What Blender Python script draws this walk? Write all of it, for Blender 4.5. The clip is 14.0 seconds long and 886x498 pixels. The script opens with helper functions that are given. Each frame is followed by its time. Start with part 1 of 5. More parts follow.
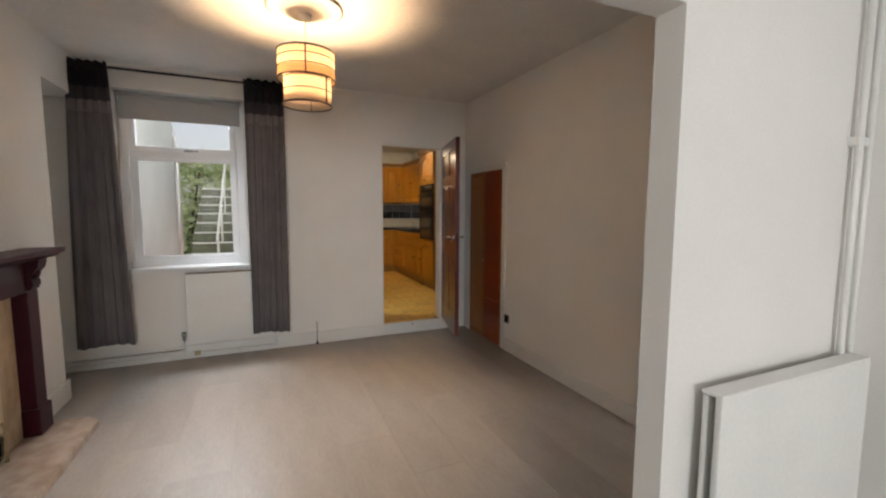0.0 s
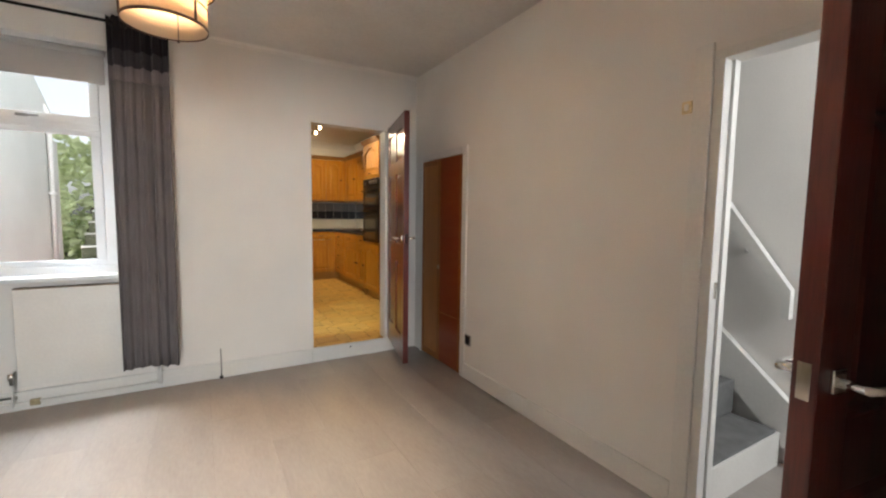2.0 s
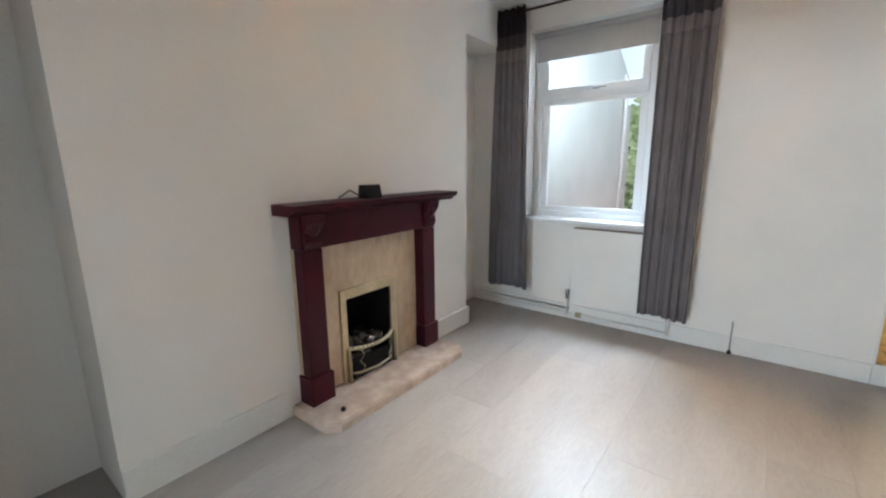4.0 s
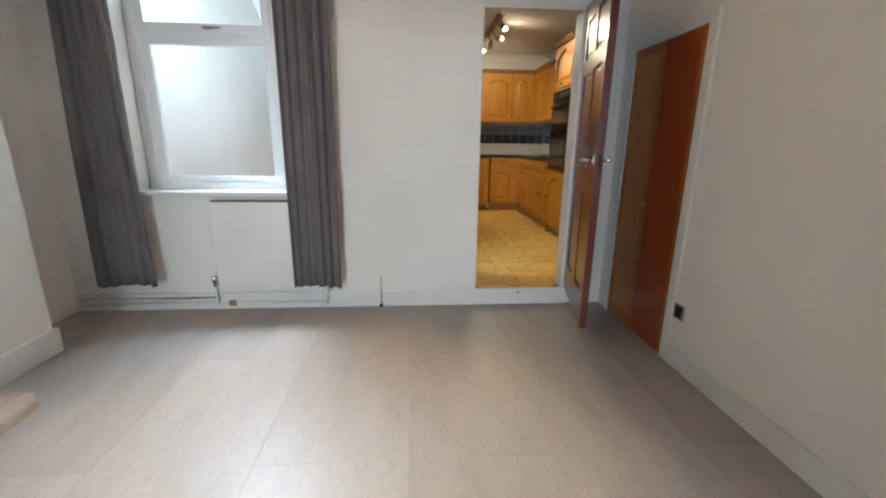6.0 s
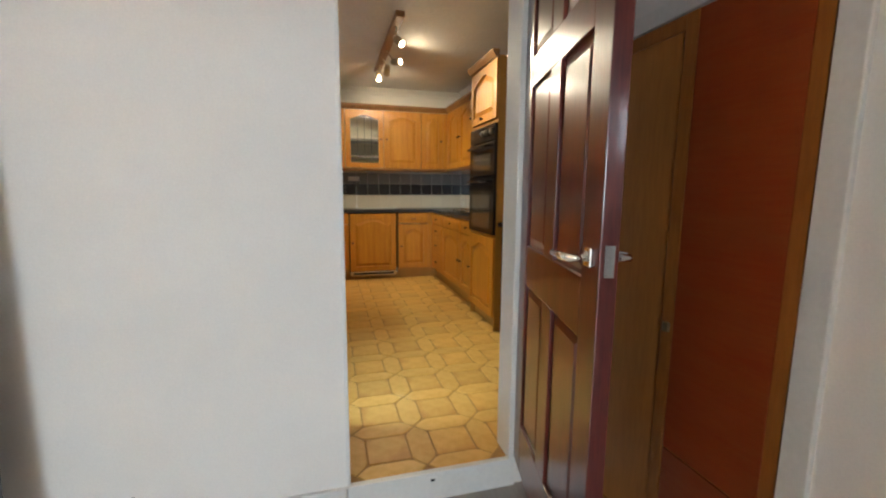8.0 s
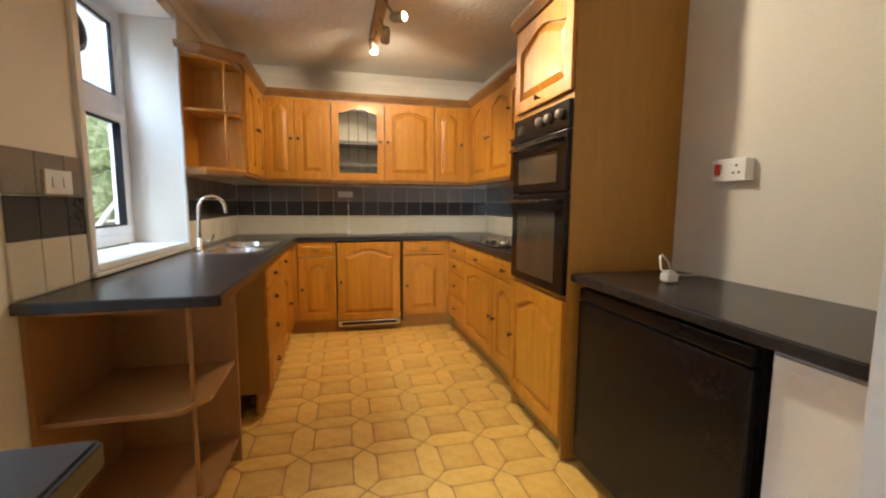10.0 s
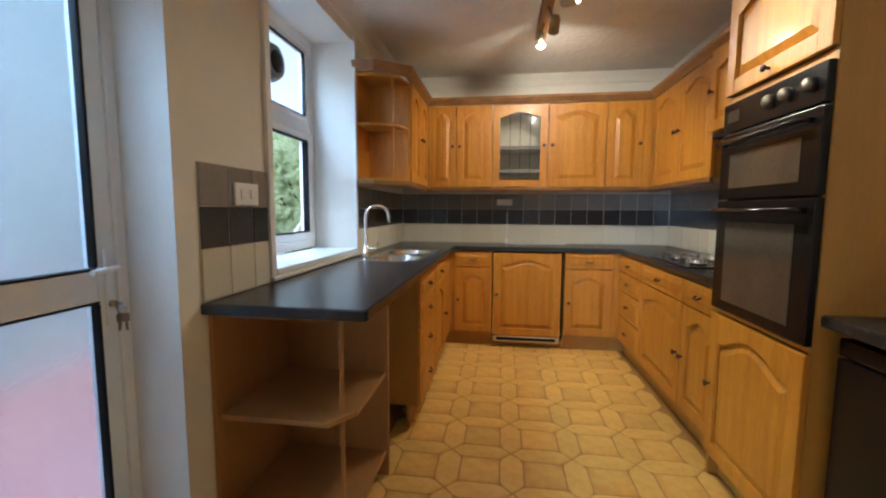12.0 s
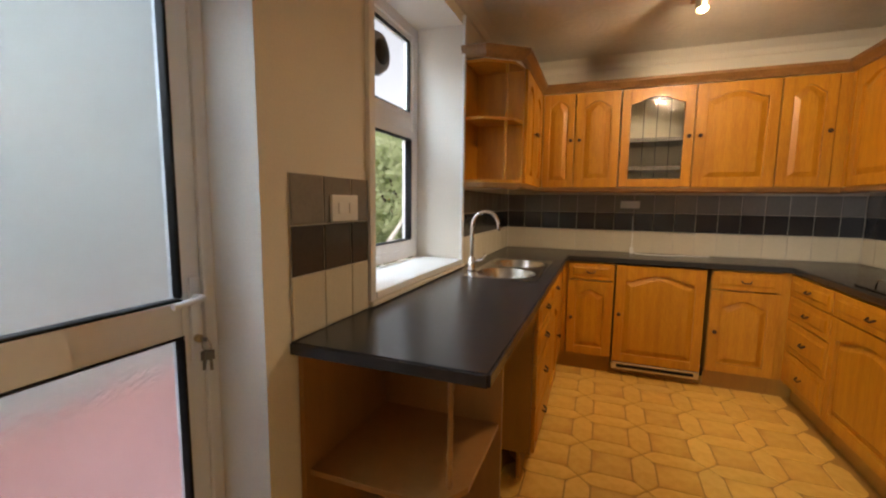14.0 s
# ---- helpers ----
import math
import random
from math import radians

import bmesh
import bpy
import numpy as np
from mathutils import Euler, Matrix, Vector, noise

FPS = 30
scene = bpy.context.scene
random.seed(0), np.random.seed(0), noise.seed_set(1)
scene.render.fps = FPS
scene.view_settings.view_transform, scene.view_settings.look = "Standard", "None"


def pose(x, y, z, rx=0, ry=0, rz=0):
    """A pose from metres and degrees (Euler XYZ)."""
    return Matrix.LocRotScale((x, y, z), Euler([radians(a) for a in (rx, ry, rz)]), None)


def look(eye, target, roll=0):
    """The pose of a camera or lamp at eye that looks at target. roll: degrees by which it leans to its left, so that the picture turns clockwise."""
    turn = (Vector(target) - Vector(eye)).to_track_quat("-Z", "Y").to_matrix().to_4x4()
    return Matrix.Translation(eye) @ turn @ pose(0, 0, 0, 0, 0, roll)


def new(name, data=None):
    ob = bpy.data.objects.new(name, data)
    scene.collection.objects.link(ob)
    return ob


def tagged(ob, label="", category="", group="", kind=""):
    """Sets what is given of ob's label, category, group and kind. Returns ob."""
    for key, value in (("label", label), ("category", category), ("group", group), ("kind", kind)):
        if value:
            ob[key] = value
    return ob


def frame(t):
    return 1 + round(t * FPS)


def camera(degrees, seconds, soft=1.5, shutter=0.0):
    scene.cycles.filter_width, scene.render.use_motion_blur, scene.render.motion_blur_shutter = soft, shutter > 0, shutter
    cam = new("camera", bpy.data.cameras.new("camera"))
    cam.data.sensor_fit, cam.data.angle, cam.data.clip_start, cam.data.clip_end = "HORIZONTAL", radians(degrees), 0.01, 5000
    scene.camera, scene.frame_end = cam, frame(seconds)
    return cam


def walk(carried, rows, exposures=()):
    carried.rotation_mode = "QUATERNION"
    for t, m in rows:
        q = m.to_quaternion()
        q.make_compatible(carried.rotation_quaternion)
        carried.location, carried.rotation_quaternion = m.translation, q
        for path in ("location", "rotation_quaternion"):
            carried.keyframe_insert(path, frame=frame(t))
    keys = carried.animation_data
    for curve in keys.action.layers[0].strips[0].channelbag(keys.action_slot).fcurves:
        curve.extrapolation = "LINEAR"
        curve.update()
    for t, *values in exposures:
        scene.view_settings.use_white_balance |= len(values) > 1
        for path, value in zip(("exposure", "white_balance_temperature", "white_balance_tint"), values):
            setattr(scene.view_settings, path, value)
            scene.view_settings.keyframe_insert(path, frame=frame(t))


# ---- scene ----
cam = camera(93.9, 14.0, soft=2.2)
PATH = [
    (0, (0.367, 0.561, 1.393), (1.157, 2.389, 1.206), 0.2),
    (0.5, (0.347, 0.818, 1.379), (1.388, 2.515, 1.195), 0.3),
    (1, (0.386, 1.051, 1.362), (1.634, 2.604, 1.184), 0.8),
    (1.5, (0.577, 1.206, 1.334), (1.838, 2.748, 1.16), 1.3),
    (2, (0.737, 1.317, 1.314), (1.741, 3.039, 1.15), 0.8),
    (2.5, (0.85, 1.487, 1.339), (1.374, 3.408, 1.161), 0.2),
    (3, (0.87, 1.546, 1.349), (0.811, 3.536, 1.164), -0.1),
    (3.2, (0.865, 1.537, 1.365), (0.575, 3.507, 1.171), -0.3),
    (4.3, (0.95, 1.575, 1.315), (-0.388, 3.061, 0.853), -1.0),
    (5.3, (1.05, 1.668, 1.25), (0.345, 3.43, 0.61), -2.0),
    (5.5, (0.975, 1.698, 1.232), (0.591, 3.561, 0.617), -0.5),
    (5.6, (0.976, 1.757, 1.221), (0.709, 3.648, 0.627), -0.5),
    (6, (1.074, 1.975, 1.215), (1.222, 3.906, 0.717), 0.7),
    (6.5, (1.21, 2.269, 1.242), (1.658, 4.182, 0.868), 0.7),
    (7, (1.299, 2.617, 1.26), (1.847, 4.515, 0.948), 0.4),
    (7.5, (1.377, 3.01, 1.248), (1.923, 4.912, 0.961), 0.3),
    (8, (1.511, 3.443, 1.281), (2.033, 5.353, 0.999), 0.4),
    (10.3, (1.841, 4.952, 1.349), (2.29, 6.89, 1.14), 0.5),
    (10.5, (1.875, 5.0, 1.354), (2.293, 6.946, 1.15), 0.5),
    (11, (1.907, 5.069, 1.352), (2.174, 7.042, 1.162), 0.4),
    (11.5, (1.869, 5.098, 1.349), (1.885, 7.09, 1.165), 0.3),
    (12, (1.814, 5.101, 1.349), (1.534, 7.072, 1.161), 0.3),
    (12.5, (1.786, 5.096, 1.343), (1.236, 7.009, 1.15), 0.2),
    (13, (1.756, 5.096, 1.346), (1.028, 6.947, 1.135), 0.4),
    (13.5, (1.701, 5.216, 1.339), (0.93, 7.049, 1.123), 0.5),
    (14, (1.621, 5.435, 1.429), (0.913, 7.292, 1.203), 0.7),
]
EXPOSURES = [
    (0.0, 0.15, 6600, 10), (0.5, 0.25, 6400, 10), (1.0, 0.35, 6600, 10), (1.5, 0.55, 6800, 10), (2.0, 0.85, 6400, 8), (2.5, 0.8, 5750, 3), (3.0, 0.85, 5600, 3), (5.5, 0.8, 5650, 3), (6.5, 0.85, 5700, 3), (8.0, 1.0, 5700, 3),
    (10.3, 1.55, 5850, 9), (11.0, 1.58, 5550, 7), (11.5, 1.5, 5250, 5), (12.0, 1.3, 5050, 5), (12.5, 1.18, 5400, 5), (13.0, 1.05, 6050, 10), (13.5, 1.04, 6250, 12), (14.0, 1.0, 6850, 14)]
walk(cam, [(t, look(eye, target, roll)) for t, eye, target, roll in PATH], EXPOSURES)

# ---- world, sun and lamps ----
world = bpy.data.worlds.new("world")
scene.world = world
world.use_nodes = True
sky = world.node_tree.nodes.new("ShaderNodeTexSky")
sky.sky_type, sky.sun_disc = "NISHITA", False
sky.sun_elevation, sky.sun_rotation = radians(48), radians(200)
sky.air_density, sky.dust_density = 1.0, 3.0
haze = world.node_tree.nodes.new("ShaderNodeHueSaturation")
haze.inputs["Saturation"].default_value = 0.3
world.node_tree.links.new(sky.outputs[0], haze.inputs["Color"])
world.node_tree.links.new(haze.outputs[0], world.node_tree.nodes["Background"].inputs[0])
world.node_tree.nodes["Background"].inputs[1].default_value = 0.14


def lamp(name, kind, m, energy, colour, **kw):
    data = bpy.data.lights.new(name, kind)
    data.energy, data.color = energy, colour
    if kind == "SUN":
        data.angle = radians(kw["angle"])
    if kind == "AREA":
        data.shape, data.size, data.size_y, data.spread = "RECTANGLE", kw["w"], kw["h"], radians(kw.get("spread", 180))
    if kind in ("POINT", "SPOT"):
        data.shadow_soft_size = kw["r"]
    if kind == "SPOT":
        data.spot_size, data.spot_blend = radians(kw["cone"]), 0.7
    ob = new(name, data)
    ob.matrix_world = m
    return ob


SUN_FROM = Vector((math.cos(radians(48)) * 0.34, -math.cos(radians(48)) * 0.94, math.sin(radians(48))))
lamp("sun", "SUN", look(SUN_FROM * 20, (0, 0, 0)), 0.8, (1.0, 0.95, 0.88), angle=20)
# daylight in the opening of the street window
lamp("street_window_light", "AREA", look((-0.5, -4.12, 1.55), (1.9, 3.0, 1.35)), 110, (0.92, 0.965, 1.0), w=1.6, h=1.4)
# sky light at the heads of the window and door openings
lamp("rear_window_light", "AREA", look((-0.285, 5.62, 2.75), (1.5, 3.0, 0.9)), 80, (0.86, 0.93, 1.0), w=1.0, h=0.5, spread=100)
lamp("kitchen_window_light", "AREA", look((0.12, 7.31, 2.85), (1.5, 7.1, 0.6)), 12, (0.58, 0.79, 1.0), w=1.0, h=0.5, spread=120)
lamp("back_door_light", "AREA", look((-0.55, 5.87, 2.95), (2.6, 5.87, 0.7)), 9, (0.66, 0.83, 1.0), w=0.9, h=0.6, spread=110)
# added fill lamp to brighten the hall; no opening is built behind it
lamp("hall_fill_light", "AREA", look((3.03, 0.24, 1.9), (3.03, 3.0, 1.2)), 20, (0.95, 0.97, 1.0), w=0.6, h=0.5)
# pendant bulb
BULB = (0.638, 3.31, 2.268)
lamp("pendant_bulb_light", "POINT", pose(*BULB), 92, (1.0, 0.67, 0.385), r=0.026)
# kitchen spot lamps; the first is added to brighten the right wall and fridge
SPOTS = [((2.08, 6.90, 2.45), (3.1, 5.7, 1.1)), ((2.15, 7.48, 2.46), (2.75, 7.0, 2.40)), ((2.10, 7.74, 2.45), (2.1, 8.9, 1.6)), ((2.04, 7.97, 2.45), (2.2, 7.2, 0.1))]
for (at, aim), watts in zip(SPOTS, (26, 3, 22, 22)):
    way = (Vector(aim) - Vector(at)).normalized()
    lamp("kitchen_spot_light", "SPOT", look(Vector(at) + way * 0.075, aim), watts, (1.0, 0.80, 0.53), r=0.03, cone=112 if watts == 26 else 150)

# ---- materials ----


def material(name, colour, rough=0.6, metal=0.0, vary=0.08, scale=6.0, fine=90.0, bump=0.02, stretch=(1, 1, 1), coat=0.0, random_tint=0.0, second=None):
    """A principled surface with variation at two scales and a fine relief."""
    m = bpy.data.materials.new(name)
    m.use_nodes = True
    n, l = m.node_tree.nodes, m.node_tree.links
    b = n["Principled BSDF"]
    tex = n.new("ShaderNodeTexCoord")
    mp = n.new("ShaderNodeMapping")
    mp.inputs["Scale"].default_value = stretch
    l.new(tex.outputs["Object"], mp.inputs[0])
    big, small = n.new("ShaderNodeTexNoise"), n.new("ShaderNodeTexNoise")
    big.inputs["Scale"].default_value, small.inputs["Scale"].default_value = scale, fine
    big.inputs["Detail"].default_value, small.inputs["Detail"].default_value = 4, 3
    for node in (big, small):
        l.new(mp.outputs[0], node.inputs["Vector"])
    c2 = second or tuple(c * (1 - 3 * vary) for c in colour)
    ramp = n.new("ShaderNodeMix")
    ramp.data_type = "RGBA"
    ramp.inputs[6].default_value, ramp.inputs[7].default_value = (*colour, 1), (*c2, 1)
    add = n.new("ShaderNodeMath")
    add.operation = "MULTIPLY_ADD"
    add.inputs[1].default_value = 0.45
    l.new(small.outputs[0], add.inputs[0])
    half = n.new("ShaderNodeMath")
    half.operation = "MULTIPLY"
    half.inputs[1].default_value = 0.55
    l.new(big.outputs[0], half.inputs[0])
    l.new(half.outputs[0], add.inputs[2])
    spread = n.new("ShaderNodeMapRange")
    spread.inputs[1].default_value, spread.inputs[2].default_value = 0.35, 0.65
    l.new(add.outputs[0], spread.inputs[0])
    l.new(spread.outputs[0], ramp.inputs[0])
    out = ramp.outputs[2]
    if random_tint:
        info = n.new("ShaderNodeObjectInfo")
        hsv = n.new("ShaderNodeHueSaturation")
        mr = n.new("ShaderNodeMapRange")
        mr.inputs[3].default_value, mr.inputs[4].default_value = 1 - random_tint, 1 + random_tint
        l.new(info.outputs["Random"], mr.inputs[0])
        l.new(mr.outputs[0], hsv.inputs["Value"])
        l.new(out, hsv.inputs["Color"])
        out = hsv.outputs[0]
    l.new(out, b.inputs["Base Color"])
    b.inputs["Roughness"].default_value, b.inputs["Metallic"].default_value = rough, metal
    b.inputs["Coat Weight"].default_value, b.inputs["Coat Roughness"].default_value = coat, 0.12
    if bump:
        bp = n.new("ShaderNodeBump")
        bp.inputs["Strength"].default_value, bp.inputs["Distance"].default_value = 0.6, bump
        l.new(add.outputs[0], bp.inputs["Height"])
        l.new(bp.outputs[0], b.inputs["Normal"])
    return m


def glass(name, colour=(1, 1, 1), rough=0.0, bump=0.0, scale=60, ior=1.45):
    m = bpy.data.materials.new(name)
    m.use_nodes = True
    n, l = m.node_tree.nodes, m.node_tree.links
    b = n["Principled BSDF"]
    b.inputs["Base Color"].default_value = (*colour, 1)
    b.inputs["Transmission Weight"].default_value, b.inputs["Roughness"].default_value, b.inputs["IOR"].default_value = 1, rough, ior
    if bump:
        tex, noi, bp = n.new("ShaderNodeTexCoord"), n.new("ShaderNodeTexNoise"), n.new("ShaderNodeBump")
        noi.inputs["Scale"].default_value = scale
        l.new(tex.outputs["Object"], noi.inputs["Vector"])
        l.new(noi.outputs[0], bp.inputs["Height"])
        bp.inputs["Distance"].default_value = bump
        l.new(bp.outputs[0], b.inputs["Normal"])
    return m


def glowing(name, colour, strength):
    m = bpy.data.materials.new(name)
    m.use_nodes = True
    b = m.node_tree.nodes["Principled BSDF"]
    b.inputs["Base Color"].default_value = (*colour, 1)
    b.inputs["Emission Color"].default_value, b.inputs["Emission Strength"].default_value = (*colour, 1), strength
    return m


M_WALL = material("white_emulsion", (0.84, 0.815, 0.78), 0.75, vary=0.03, scale=1.6, fine=160, bump=0.0012)
M_KWALL = material("cream_emulsion", (0.76, 0.71, 0.62), 0.7, vary=0.03, scale=2, fine=140, bump=0.003)
M_CEIL = material("ceiling_paint", (0.74, 0.715, 0.685), 0.85, vary=0.04, scale=2.5, fine=45, bump=0.012)
M_ARTEX = material("swirled_ceiling_paint", (0.78, 0.74, 0.66), 0.7, vary=0.03, scale=5, fine=40, bump=0.004)
M_GLOSS = material("white_gloss_paint", (0.80, 0.79, 0.76), 0.3, vary=0.03, scale=3, fine=60, bump=0.002)
M_UPVC = material("white_upvc", (0.82, 0.83, 0.84), 0.28, vary=0.015, scale=3, fine=40, bump=0)
M_PLANK = material("pale_laminate", (0.37, 0.338, 0.312), 0.42, vary=0.05, scale=3, fine=24, bump=0.0006, stretch=(3, 0.7, 1), random_tint=0.055)
M_JOINT = material("laminate_joint", (0.30, 0.27, 0.245), 0.6, vary=0.1)
M_TILE = material("ochre_vinyl_tile", (0.74, 0.45, 0.10), 0.46, vary=0.13, scale=5, fine=22, bump=0.004, random_tint=0.10, second=(0.62, 0.33, 0.045))
M_HEX = material("pale_ochre_vinyl_tile", (0.75, 0.465, 0.11), 0.46, vary=0.08, scale=6, fine=26, bump=0.003, random_tint=0.06, second=(0.63, 0.345, 0.05))
M_GROUT = material("ochre_grout", (0.44, 0.22, 0.035), 0.6, vary=0.12, scale=9)
M_OAK = material("honey_oak", (0.55, 0.245, 0.014), 0.42, vary=0.12, scale=3, fine=22, bump=0.003, stretch=(9, 9, 0.9), coat=0.05, second=(0.40, 0.150, 0.006))
M_OAK_DARK = material("oak_moulding", (0.30, 0.145, 0.045), 0.4, vary=0.12, scale=3, fine=22, bump=0.003, stretch=(3, 3, 3), coat=0.2)
M_SHELFBROWN = material("walnut_laminate", (0.36, 0.175, 0.05), 0.4, vary=0.05, scale=3, fine=24, bump=0.001, stretch=(9, 9, 1))
M_CARCASS = material("teak_laminate", (0.40, 0.195, 0.026), 0.45, vary=0.05, scale=3, fine=24, bump=0.001, stretch=(9, 9, 1))
M_TOP = material("charcoal_worktop", (0.030, 0.029, 0.031), 0.27, vary=0.12, scale=20, fine=220, bump=0.0006)
M_MAHOG = material("mahogany_gloss", (0.13, 0.02, 0.014), 0.3, vary=0.13, scale=2, fine=18, bump=0.001, stretch=(9, 9, 0.8), coat=0.5, second=(0.06, 0.008, 0.007))
M_MAHOG2 = material("dark_mahogany", (0.048, 0.0035, 0.011), 0.42, vary=0.13, scale=2, fine=18, bump=0.001, stretch=(6, 6, 1), coat=0.1)
M_PLYEDGE = material("orange_brown_lipping", (0.38, 0.135, 0.022), 0.35, vary=0.1, scale=2, fine=16, bump=0.001, stretch=(5, 5, 0.7), coat=0.1)
M_PLY = material("brown_plywood", (0.50, 0.20, 0.038), 0.36, vary=0.1, scale=2, fine=16, bump=0.001, stretch=(5, 5, 0.7), coat=0.05, second=(0.40, 0.15, 0.028))
M_PLYRED = material("red_brown_plywood", (0.28, 0.062, 0.014), 0.3, vary=0.1, scale=1.6, fine=9, bump=0.0008, stretch=(1, 1, 9), coat=0.15, second=(0.26, 0.036, 0.007))
M_CURT = material("charcoal_cloth", (0.165, 0.150, 0.153), 0.9, vary=0.08, scale=5, fine=320, bump=0.002)
M_CURT_B = material("black_cloth", (0.014, 0.011, 0.015), 0.85, vary=0.1, scale=6, fine=320, bump=0.002)
M_CURT_D = material("dark_slate_cloth", (0.055, 0.048, 0.055), 0.85, vary=0.1, scale=6, fine=320, bump=0.002)
M_CURT_L = material("mauve_grey_cloth", (0.21, 0.18, 0.185), 0.7, vary=0.1, scale=6, fine=320, bump=0.002)
M_BLACK = material("black_enamel", (0.011, 0.009, 0.009), 0.2, vary=0.1, scale=6, bump=0)
M_BLACK_M = material("matt_black", (0.012, 0.011, 0.011), 0.6, vary=0.15, scale=9, bump=0.002)
# smoked glass, its base lifted to paint in a brown-grey reflection
M_OVENGLASS = material("smoked_oven_glass", (0.075, 0.06, 0.042), 0.08, vary=0.1, scale=5, bump=0)
M_STEEL = material("brushed_steel", (0.62, 0.62, 0.61), 0.24, 1.0, vary=0.05, scale=9, fine=120, bump=0.0004)
M_KNOB = material("dull_knob_metal", (0.20, 0.17, 0.14), 0.35, 0.8, vary=0.05, bump=0)
M_CHROME = material("chrome", (0.80, 0.80, 0.79), 0.1, 1.0, vary=0.02, bump=0)
M_TRIM = material("satin_brass", (0.78, 0.66, 0.44), 0.36, 1.0, vary=0.1, scale=9, bump=0.001)
M_BRASS = material("tarnished_brass", (0.52, 0.43, 0.27), 0.33, 1.0, vary=0.12, scale=12, bump=0.001)
M_IRON = material("dark_iron", (0.035, 0.030, 0.027), 0.5, 0.6, vary=0.15, scale=15, bump=0.002)
M_COAL = material("grey_coal", (0.09, 0.075, 0.065), 0.85, vary=0.2, scale=18, fine=70, bump=0.01)
M_MARBLE = material("beige_marble", (0.64, 0.53, 0.39), 0.16, vary=0.1, scale=3.2, fine=13, bump=0.0006, stretch=(1, 1.6, 0.8), second=(0.49, 0.37, 0.25))
M_HEARTH = material("pinkish_marble", (0.60, 0.49, 0.41), 0.2, vary=0.1, scale=3.5, fine=14, bump=0.0006, second=(0.42, 0.31, 0.24))
M_CREAMTILE = material("cream_wall_tile", (0.66, 0.60, 0.47), 0.2, vary=0.03, scale=5, bump=0.0008, random_tint=0.04)
M_DARKTILE = material("charcoal_wall_tile", (0.050, 0.048, 0.050), 0.22, vary=0.08, scale=8, bump=0.001, random_tint=0.15)
M_MIDTILE = material("slate_grey_wall_tile", (0.24, 0.225, 0.21), 0.25, vary=0.06, scale=8, bump=0.001, random_tint=0.08)
M_TGROUT = material("tile_grout", (0.62, 0.58, 0.50), 0.8, vary=0.08)
M_PLASTIC = material("white_plastic", (0.80, 0.79, 0.76), 0.35, vary=0.02, bump=0)
M_GREY = material("grey_appliance_paint", (0.24, 0.235, 0.24), 0.4, vary=0.03, bump=0)
M_RED = material("red_plastic", (0.55, 0.03, 0.02), 0.35, vary=0.03, bump=0)
M_CARPET = material("grey_carpet", (0.20, 0.20, 0.20), 0.95, vary=0.12, scale=12, fine=260, bump=0.006)
M_BLIND = material("grey_roller_blind", (0.46, 0.45, 0.44), 0.8, vary=0.03, fine=200, bump=0.001)
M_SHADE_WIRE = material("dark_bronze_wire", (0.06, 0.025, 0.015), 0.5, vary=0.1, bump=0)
M_RENDER = material("white_render", (0.62, 0.62, 0.58), 0.9, vary=0.05, scale=1.5, fine=60, bump=0.006)
M_YARD = material("red_painted_concrete", (0.88, 0.42, 0.37), 0.8, vary=0.1, scale=3, fine=50, bump=0.006)
M_STONE = material("mossy_step_concrete", (0.17, 0.18, 0.12), 0.9, vary=0.16, scale=6, fine=50, bump=0.012)
M_PALE = material("white_painted_edge", (0.75, 0.75, 0.70), 0.8, vary=0.08, scale=6, bump=0.003)
# leaf green paled to imitate haze and reflections on the window panes
M_LEAF = material("haze_paled_leaves", (0.58, 0.64, 0.40), 0.7, vary=0.08, scale=8, fine=40, bump=0.002, random_tint=0.2)
M_BARK = material("brown_bark", (0.10, 0.075, 0.05), 0.9, vary=0.15, scale=9, bump=0.01)
M_GRASS = material("rough_grass", (0.10, 0.14, 0.035), 0.9, vary=0.15, scale=2, fine=60, bump=0.02)
M_PANE = glass("clear_glass", ior=1.12)
# brown for rust, with the shade under the window sill painted in
M_GRILLE = material("shaded_rusty_grille_paint", (0.30, 0.235, 0.18), 0.7, vary=0.1, bump=0.001)
M_FROST = glass("obscure_glass", (0.50, 0.585, 0.665), 0.2, 0.0012, 60)
for _m in (M_BLACK, M_BLACK_M, M_MAHOG2):
    _m.node_tree.nodes["Principled BSDF"].inputs["Specular IOR Level"].default_value = 0.2
# pale cabinet inside stands in for the whitish reflection on its glass door
M_REFLECT_PALE = material("reflection_pale_lining", (0.70, 0.66, 0.56), 0.6, vary=0.03, bump=0)
M_SHELFGREY = material("grey_shelf", (0.16, 0.15, 0.14), 0.4, vary=0.06, bump=0)
M_CABGLASS = glass("leaded_cabinet_glass", (0.95, 0.93, 0.88), 0.03, 0.002, 40)
M_BULB = glowing("warm_bulb", (1.0, 0.72, 0.40), 14)
M_SPOTGLOW = glowing("spot_bulb", (1.0, 0.76, 0.45), 40)

# fan-shaped trowel swirls in the kitchen ceiling
_n, _l = M_ARTEX.node_tree.nodes, M_ARTEX.node_tree.links
_tc, _vo, _sn, _bp = (_n.new("ShaderNode" + k) for k in ("TexCoord", "TexVoronoi", "Math", "Bump"))
_vo.inputs["Scale"].default_value = 3.6
_nz, _av = _n.new("ShaderNodeTexNoise"), _n.new("ShaderNodeVectorMath")
_nz.inputs["Scale"].default_value, _av.operation, _av.inputs[1].default_value = 5, "MULTIPLY_ADD", (0.25, 0.25, 0.25)
_l.new(_tc.outputs["Object"], _nz.inputs["Vector"])
_l.new(_nz.outputs["Color"], _av.inputs[0])
_l.new(_tc.outputs["Object"], _av.inputs[2])
